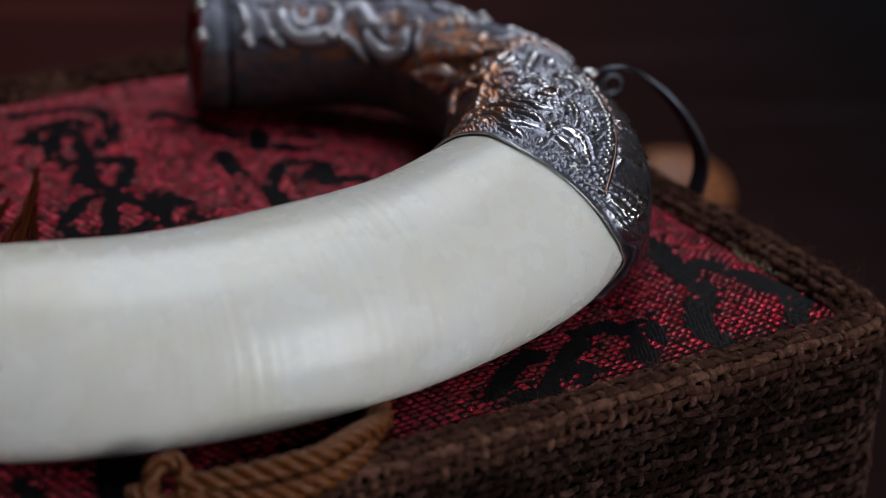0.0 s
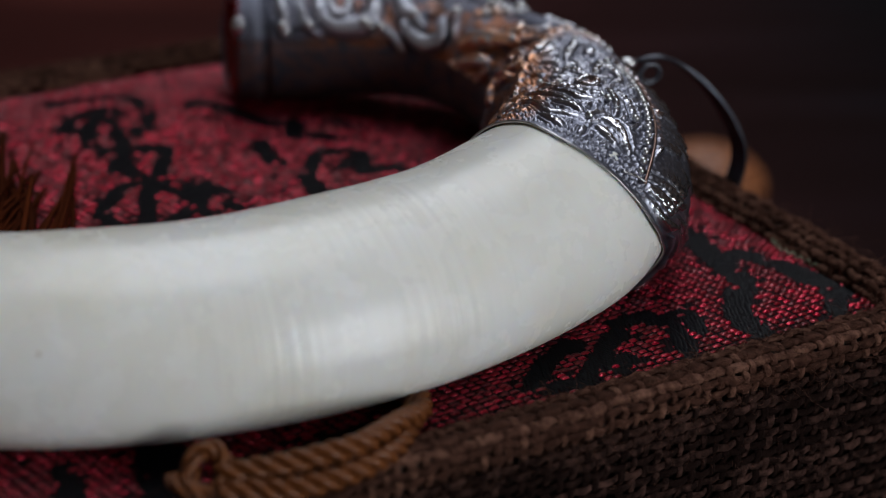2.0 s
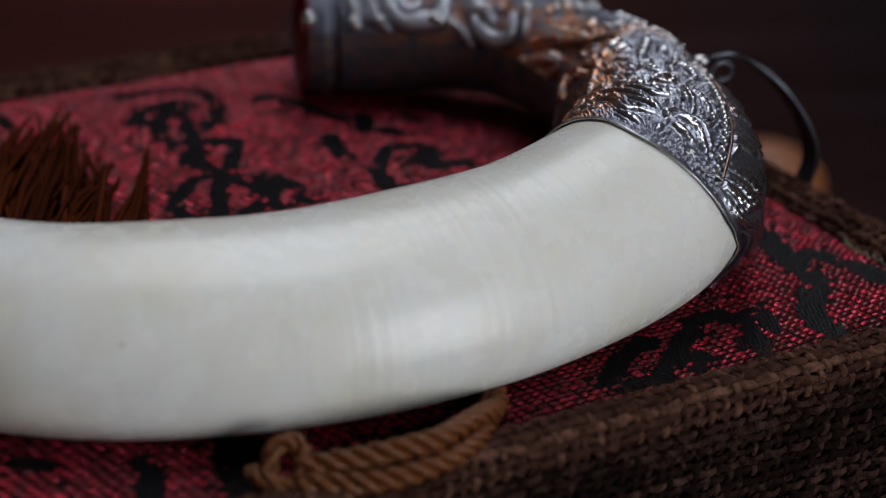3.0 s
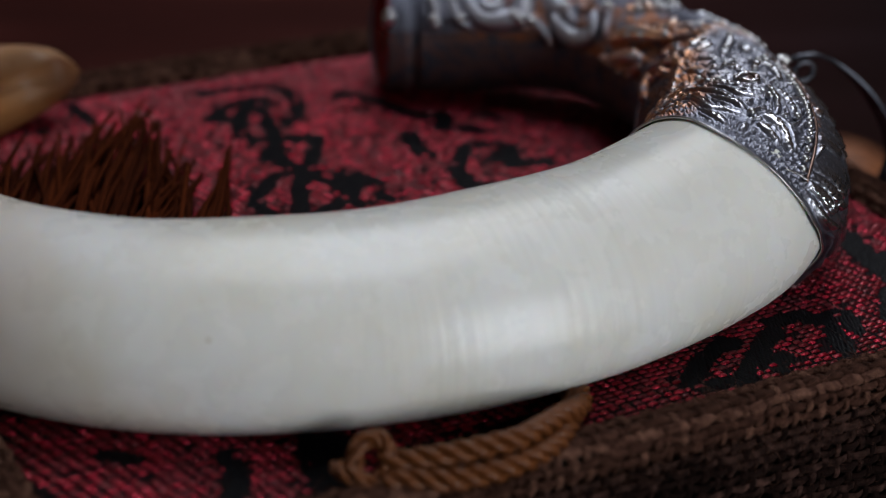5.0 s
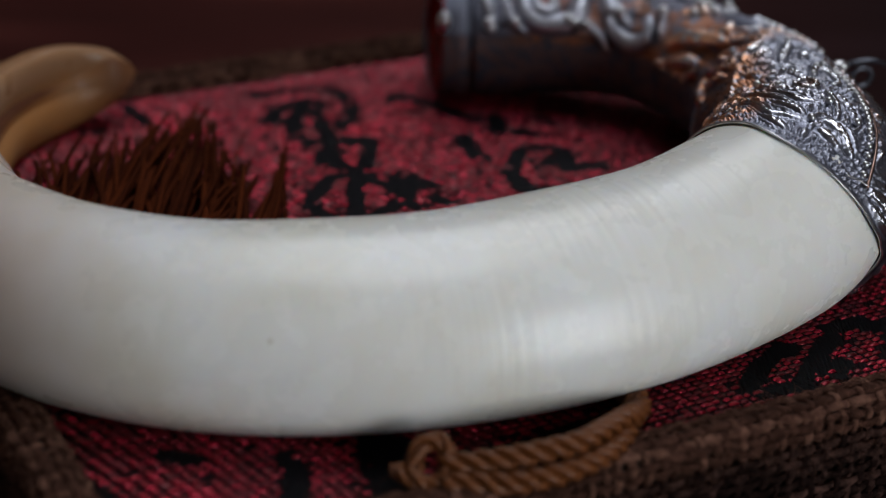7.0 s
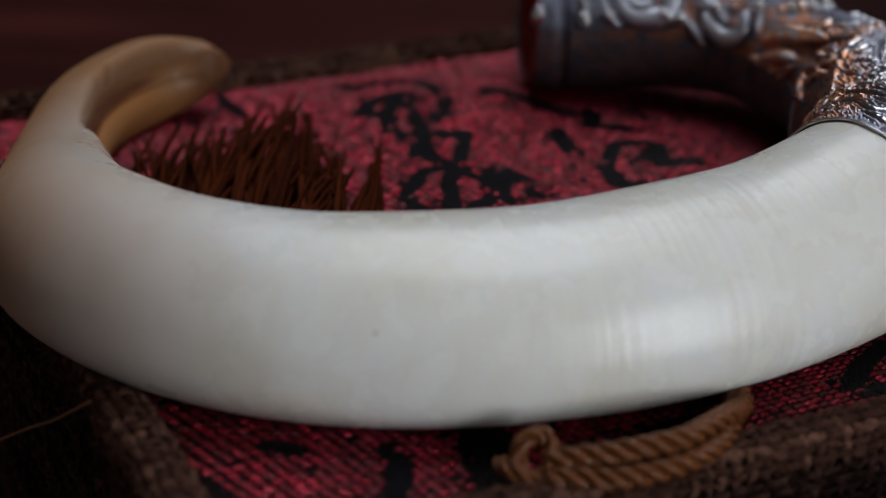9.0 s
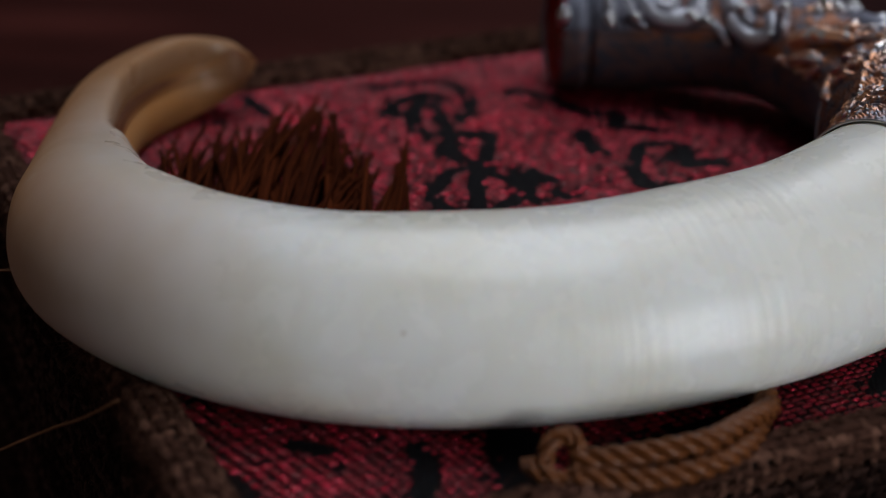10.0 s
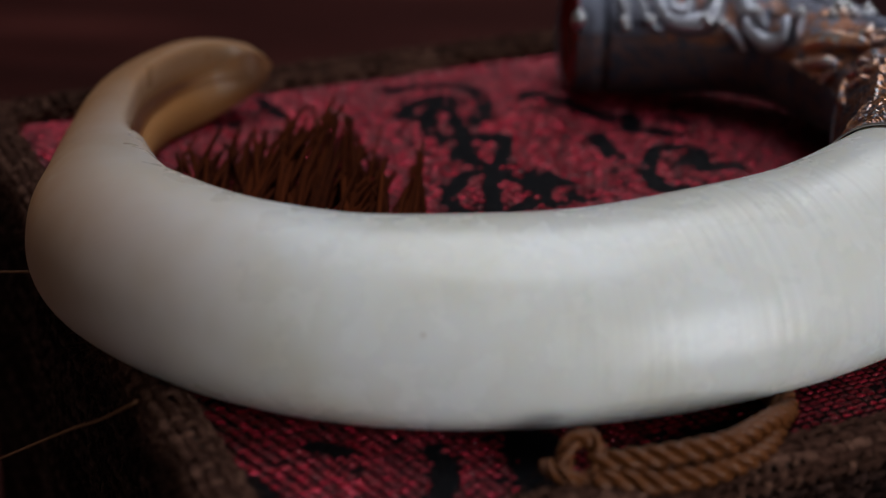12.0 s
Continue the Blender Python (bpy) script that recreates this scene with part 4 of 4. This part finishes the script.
def silver_mount(parent):
    n, m = 860, 500
    c, s = glide(HEAD, n)
    length = s[-1]
    t, side, up = frames_of(c[:, :3])
    if np.dot(side[n // 2, :2], c[n // 2, :2]) < 0:
        side = -side

    def on(si, g, lift):
        """A place on the mount, arrays of mm along and degrees round."""
        q = [np.interp(si, s, c[:, k]) for k in range(4)]
        sd = [np.interp(si, s, side[:, k]) for k in range(3)]
        u = [np.interp(si, s, up[:, k]) for k in range(3)]
        rr = q[3] + lift
        cg, sg = np.cos(np.radians(g)), np.sin(np.radians(g))
        sg = np.where(sg < 0, sg * (1 + 0.26 * step(si, 22, 32) + 0.14 * step(si, 36, 48)), sg)
        return np.stack([q[k] + rr * (cg * sd[k] + sg * u[k]) for k in range(3)], -1)

    g = np.repeat((np.arange(m) * 360.0 / m - 180)[None], n, 0)
    base = np.repeat(np.linspace(0, length, n)[:, None], m, 1)
    sa = np.minimum(base + rim(g) * np.exp(-base / 18.0), length)
    rad = np.interp(sa, s, c[:, 3])
    h, copper_tint = relief(sa, g, rad, length)
    edge = step(sa - rim(g), 0.15, 0.75)
    tuck = 0.55 * step(-g, -10, 10) * step(g, -175, -140)
    edge *= 1 - step(tuck, 0.1, 0.3) * (1 - step(sa - rim(g), 0.2, 1.3))
    h = h * edge + (0.10 - tuck) * (1 - edge)
    x = on(sa, g, h)
    v = (x.reshape(-1, 3) + np.array([0, 0, TOP])) * MM
    ob = link("silver_mount", v, grid_faces(n, m), SILVER, parent, "chased blackened silver with copper-coloured patches")
    lo, hi = np.percentile(h, 6), np.percentile(h, 95)
    # under: where shade is painted below head and neck, on top of the patina
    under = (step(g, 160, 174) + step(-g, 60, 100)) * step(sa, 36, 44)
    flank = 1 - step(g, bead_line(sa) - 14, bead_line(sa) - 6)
    for key, value in (("relief", np.clip((h - lo) / (hi - lo), 0, 1) * (1 - 0.45 * step(sa, 47, 50)) + 0.22 * step(sa, 47, 50) + 0.15 * step(sa, 22, 30) * (1 - step(sa, 47, 50)) * step(g, 90, 110)), ("copper_tint", copper_tint), ("dull", step(sa, 30, 46) + 1.5 * under), ("patina_and_shade", np.clip(0.26 + 0.55 * under + 0.08 * flank, 0, 1))):
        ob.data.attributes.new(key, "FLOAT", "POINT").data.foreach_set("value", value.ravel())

    def studs(name, radius, places, lift):
        """Small round studs of one shape, set on the mount."""
        bm = bmesh.new()
        bmesh.ops.create_icosphere(bm, subdivisions=2, radius=radius)
        first = None
        for si, q in places:
            if first is None:
                stud = first = part(name, bm, BEAD, ob)
            else:
                stud = new(name, first.data)
                stud.parent = ob
            stud.location = P(*on(np.array(float(si)), np.array(float(q)), lift))

    # row of beads along the panel's border, closer together towards the rim
    row, si = [], 5.0
    while si < 22.0:
        row.append((si, bead_line(si)))
        si += 0.70 + 0.035 * max(0.0, si - 8.0)
    studs("bead", 0.00034, row, 0.32)
    si = np.linspace(4.9, 27.0, 90)
    v, f = tube(on(si, bead_line(si) - 6.0, 0.22), 0.15, 6)
    link("border_wire", v, f, COPPER, ob, "copper showing through the plating")
    gg = np.linspace(33.5, 43.5, 20)
    v, f = tube(on(np.interp(gg, (33.5, 38, 43.5), (5.0, 4.5, 3.5)), gg, 0.24), 0.12, 6)
    link("border_wire", v, f, BEAD, ob)
    # rolled edge where silver meets tusk
    gg = np.linspace(-180, 180, 180)
    v, f = tube(on(rim(gg) - 0.05, gg, 0.08 - 0.55 * step(-gg, -10, 10) * step(gg, -175, -140)), 0.12, 6)
    link("rim_wire", v, f, BEAD, ob)
    # polished bosses on the scrolls of the head and neck
    studs("boss", 0.00062, ((71.3, 160), (71.6, 154), (68.4, 154), (62.2, 149), (61.6, 153), (61.7, 119), (60.2, 154), (56.1, 136), (50.3, 127), (46.5, 102), (46.0, 97), (44.2, 86)), 0.75)
    studs("boss", 0.00036, ((30.8, 85), (24.6, 94), (17.3, 86), (9.0, 78), (5.3, 78), (8.1, 61), (15.6, 116), (12.6, 105), (20.5, 80), (22.0, 74)), 0.45)
    # mouth: lip and teeth round a red enamel throat
    e = n - 1
    gg = np.linspace(-180, 180, 60)
    v, f = tube(on(np.full(60, length - 0.3), gg, -0.55), 0.5, 8)
    link("lip", v, f, MOUTH, ob, "dark red enamelled edge of the mouth")
    bm = bmesh.new()
    ring = [bm.verts.new(P(*on(length - 0.4, q, -0.7))) for q in np.arange(-180, 180, 12.0)]
    mid = bm.verts.new(P(*(c[e, :3] + t[e] * 0.5)))
    for q in range(len(ring)):
        bm.faces.new((ring[q], ring[(q + 1) % len(ring)], mid))
    part("mouth_inlay", bm, MOUTH, ob, "dark red enamel inside the mouth")
    for q in (104, 152):
        bm = bmesh.new()
        bmesh.ops.create_icosphere(bm, subdivisions=3, radius=0.0009)
        bmesh.ops.scale(bm, vec=(0.9, 0.8, 1.35), verts=bm.verts)
        tooth = part("tooth", bm, BEAD, ob)
        tooth.location = P(*on(length - 0.5, q, -0.1))
    return ob


def bangle():
    b = thing("tusk_bangle", "creamy white tusk bangle with chased silver mount on brocade", "bangle")
    tusk(b)
    silver_mount(b)
    # hanging loop and bent strip behind
    pts = [(40.4 + 1.0 * math.cos(a), 10.5 + 0.3 * math.cos(a), 11.2 + 0.95 * math.sin(a)) for a in np.linspace(0, 2 * math.pi, 40)]
    v, f = tube(pts, 0.27, 8)
    link("hanging_loop", v, f, DARKMETAL, b)
    bm = bmesh.new()
    bmesh.ops.create_icosphere(bm, subdivisions=3, radius=0.00062)
    bmesh.ops.scale(bm, vec=(1.5, 1.0, 0.8), verts=bm.verts)
    knob = part("loop_knob", bm, BEAD, b)
    knob.location = P(37.9, 9.5, 12.7)
    path, _ = glide([(38.7, 11.0, 12.1), (40.2, 10.7, 12.7), (41.9, 10.3, 12.9), (44.0, 9.9, 11.8), (46.1, 9.6, 10.0), (47.9, 9.2, 7.7), (49.3, 8.9, 5.1), (49.7, 8.6, 2.9), (49.2, 8.2, 0.3)], 40)
    tt = np.gradient(path, axis=0)
    w = np.array([0.62, -0.78, 0.0])
    bm = bmesh.new()
    rows = []
    for i, q in enumerate(path):
        nrm = np.cross(tt[i], w)
        nrm /= np.linalg.norm(nrm)
        hw = 0.30 + 0.62 * min(1.0, i / 22.0)
        rows.append([bm.verts.new(P(*(q + w * a * hw + nrm * b2 * 0.16))) for a, b2 in ((-1, -1), (1, -1), (1, 1), (-1, 1))])
    for a, c in zip(rows[:-1], rows[1:]):
        for k in range(4):
            bm.faces.new((a[k], a[(k + 1) % 4], c[(k + 1) % 4], c[k]))
    bm.faces.new(rows[0][::-1])
    bm.faces.new(rows[-1])
    part("bent_strip", bm, DARKMETAL, b, "thin grey metal strip bent into a hook", smooth=False)
    return b


bangle()


# ---------------------------------------------------------------- tassel and cord
def plied(path, radius, plies, turn, n=140, phase=0.0):
    """Twisted plies round a path, mm."""
    c, s = glide(path, n)
    t = np.gradient(c, axis=0)
    t /= np.linalg.norm(t, axis=1)[:, None]
    a = np.cross(t, np.array([0.2, 0.1, 0.97]))
    a /= np.linalg.norm(a, axis=1)[:, None]
    b = np.cross(t, a)
    out = []
    for k in range(plies):
        g = s * turn + phase + k * 2 * math.pi / plies
        pts = c + radius * 0.58 * (np.cos(g)[:, None] * a + np.sin(g)[:, None] * b)
        out.append(tube(pts, radius * 0.46, 7))
    return out


def tassel():
    tz = thing("tassel", "reddish-brown silk tassel with a tan twisted cord under the bangle", "tassel")
    rnd = random.Random(5)

    def strands(path, radius, phase, name, n=140):
        """Three plies twisted together: the first carries the other two."""
        first = None
        for v, f in plied(path, radius, 3, 1.45, n, phase):
            ob = link(name if first is None else "ply", v, f, CORD, first or tz, "tan twisted cord" if first is None else "")
            first = first or ob

    pieces = []
    tufts = [(-38.5, 3.5), (-36.0, 7.0), (-33.5, 9.5), (-31.0, 11.0), (-28.5, 12.5), (-26.5, 15.0), (-24.4, 17.5), (-22.4, 13.0), (-20.6, 9.0), (-18.6, 3.5), (-15.7, 8.5)]
    for k, (tx, ty) in enumerate(tufts):
        lone = k == len(tufts) - 1
        for _ in range(7 if lone else 14):
            x1, y1, z1 = tx + rnd.gauss(0, 0.45 if lone else 1.1), ty + rnd.gauss(0, 1.6), rnd.uniform(0.4, 3.6)
            x0, y0 = -26.0 + (tx + 26.0) * (1.0 if lone else 0.75) + rnd.gauss(0, 0.6 if lone else 3.4), -26 + rnd.uniform(-2, 2)
            bend = rnd.gauss(0, 0.5 if lone else 1.0)
            pts, _u = glide([(x0, y0, rnd.uniform(0.2, 2.0)), (x0 * 0.55 + x1 * 0.45 + bend, y0 * 0.55 + y1 * 0.45, rnd.uniform(0.5, 3.5)), (x0 * 0.2 + x1 * 0.8 + bend * 0.6, y0 * 0.2 + y1 * 0.8, 0.3 + z1 * 0.9), (x1, y1, z1)], 12)
            r = rnd.uniform(0.30, 0.66)
            pieces.append(tube(pts, np.linspace(r, r * 0.3, 12), 5))
    v, f = gather(pieces)
    ob = link("tassel_fringe", v, f, TASSEL, tz, "loose reddish-brown fibres")
    ob["kind"] = "stuff"
    up = [(-0.7, -46.6, 1.8), (2.7, -46.4, 2.3), (4.8, -46.2, 2.6), (6.8, -45.7, 2.8), (9.4, -44.6, 2.9), (11.2, -42.7, 2.8), (13.3, -39.8, 2.3), (14.8, -36.7, 1.2), (14.8, -33.0, 0.9)]
    lo = [(-0.5, -47.8, 1.1), (1.9, -47.7, 1.2), (4.3, -47.8, 1.3), (6.4, -47.3, 1.4), (8.5, -46.4, 1.5), (10.7, -44.7, 1.5), (12.2, -42.7, 1.3), (13.5, -40.0, 1.0), (14.3, -36.0, 0.9), (13.4, -32.0, 0.9)]
    for path, ph in ((up, 0.0), (lo, 1.1)):
        strands(path, 0.88, ph, "cord")
    coil = [(-2.7, -47.6, 0.9), (-2.6, -46.6, 2.1), (-2.1, -45.8, 3.1), (-1.0, -45.4, 3.3), (-0.2, -45.9, 2.6), (-0.2, -46.6, 1.4), (-1.2, -47.8, 0.9), (-2.4, -48.1, 1.5), (-3.4, -47.3, 1.6), (-3.8, -46.0, 1.1)]
    strands(coil, 0.72, 0.0, "knot", 200)


tassel()


def small_things():
    # stray jute fibres that stick out of the cloth
    for pts, r in (([(-35.0, -38.4, 0.6), (-38.2, -37.0, -2.0), (-41.2, -35.6, -4.0), (-47.4, -33.8, -8.1)], 0.16), ([(-48.2, -14.2, -1.0), (-50.0, -13.4, -1.5), (-54.0, -12.0, -2.4)], 0.12)):
        c, _ = glide(pts, 20)
        v, f = tube(c, np.linspace(r, r * 0.6, 20), 6)
        ob = link("jute_fibre", v, f, STRAW)
        tagged(ob, "stray brown jute fibre sticking out of the burlap", "fibre", "stray fibres")
    # pale stitch thread along the hem
    run, _ = glide([(50.4, -1.4, 0.0), (50.5, -3.1, 0.0), (50.8, -5.4, 0.0), (51.5, -6.5, 0.0), (52.3, -7.5, 0.0), (54.1, -10.1, 0.0), (55.3, -11.4, 0.0)], 120)
    pts = [(x, y, puff(x, y) + 0.16 + 0.20 * math.sin(2 * math.pi * k / 120 * 13)) for k, (x, y, _) in enumerate(run)]
    v, f = gather(plied(pts, 0.10, 2, 9.0, 240))
    ob = link("stitch_thread", v, f, STITCH)
    tagged(ob, "pale green twisted thread along the hem of the box", "thread")
    # flattened brown ball added for the warm lit spot on the table behind the box
    bm = bmesh.new()
    bmesh.ops.create_uvsphere(bm, u_segments=32, v_segments=20, radius=0.010)
    bmesh.ops.scale(bm, vec=(1, 1, 0.7), verts=bm.verts)
    ob = part("lit_spot_ball", bm, WALNUT, None)
    ob.location = (0.0735, 0.117, 0.0070)
    tagged(ob, "warm brown ball standing in for a lit spot on the table behind the box", "bead")


small_things()
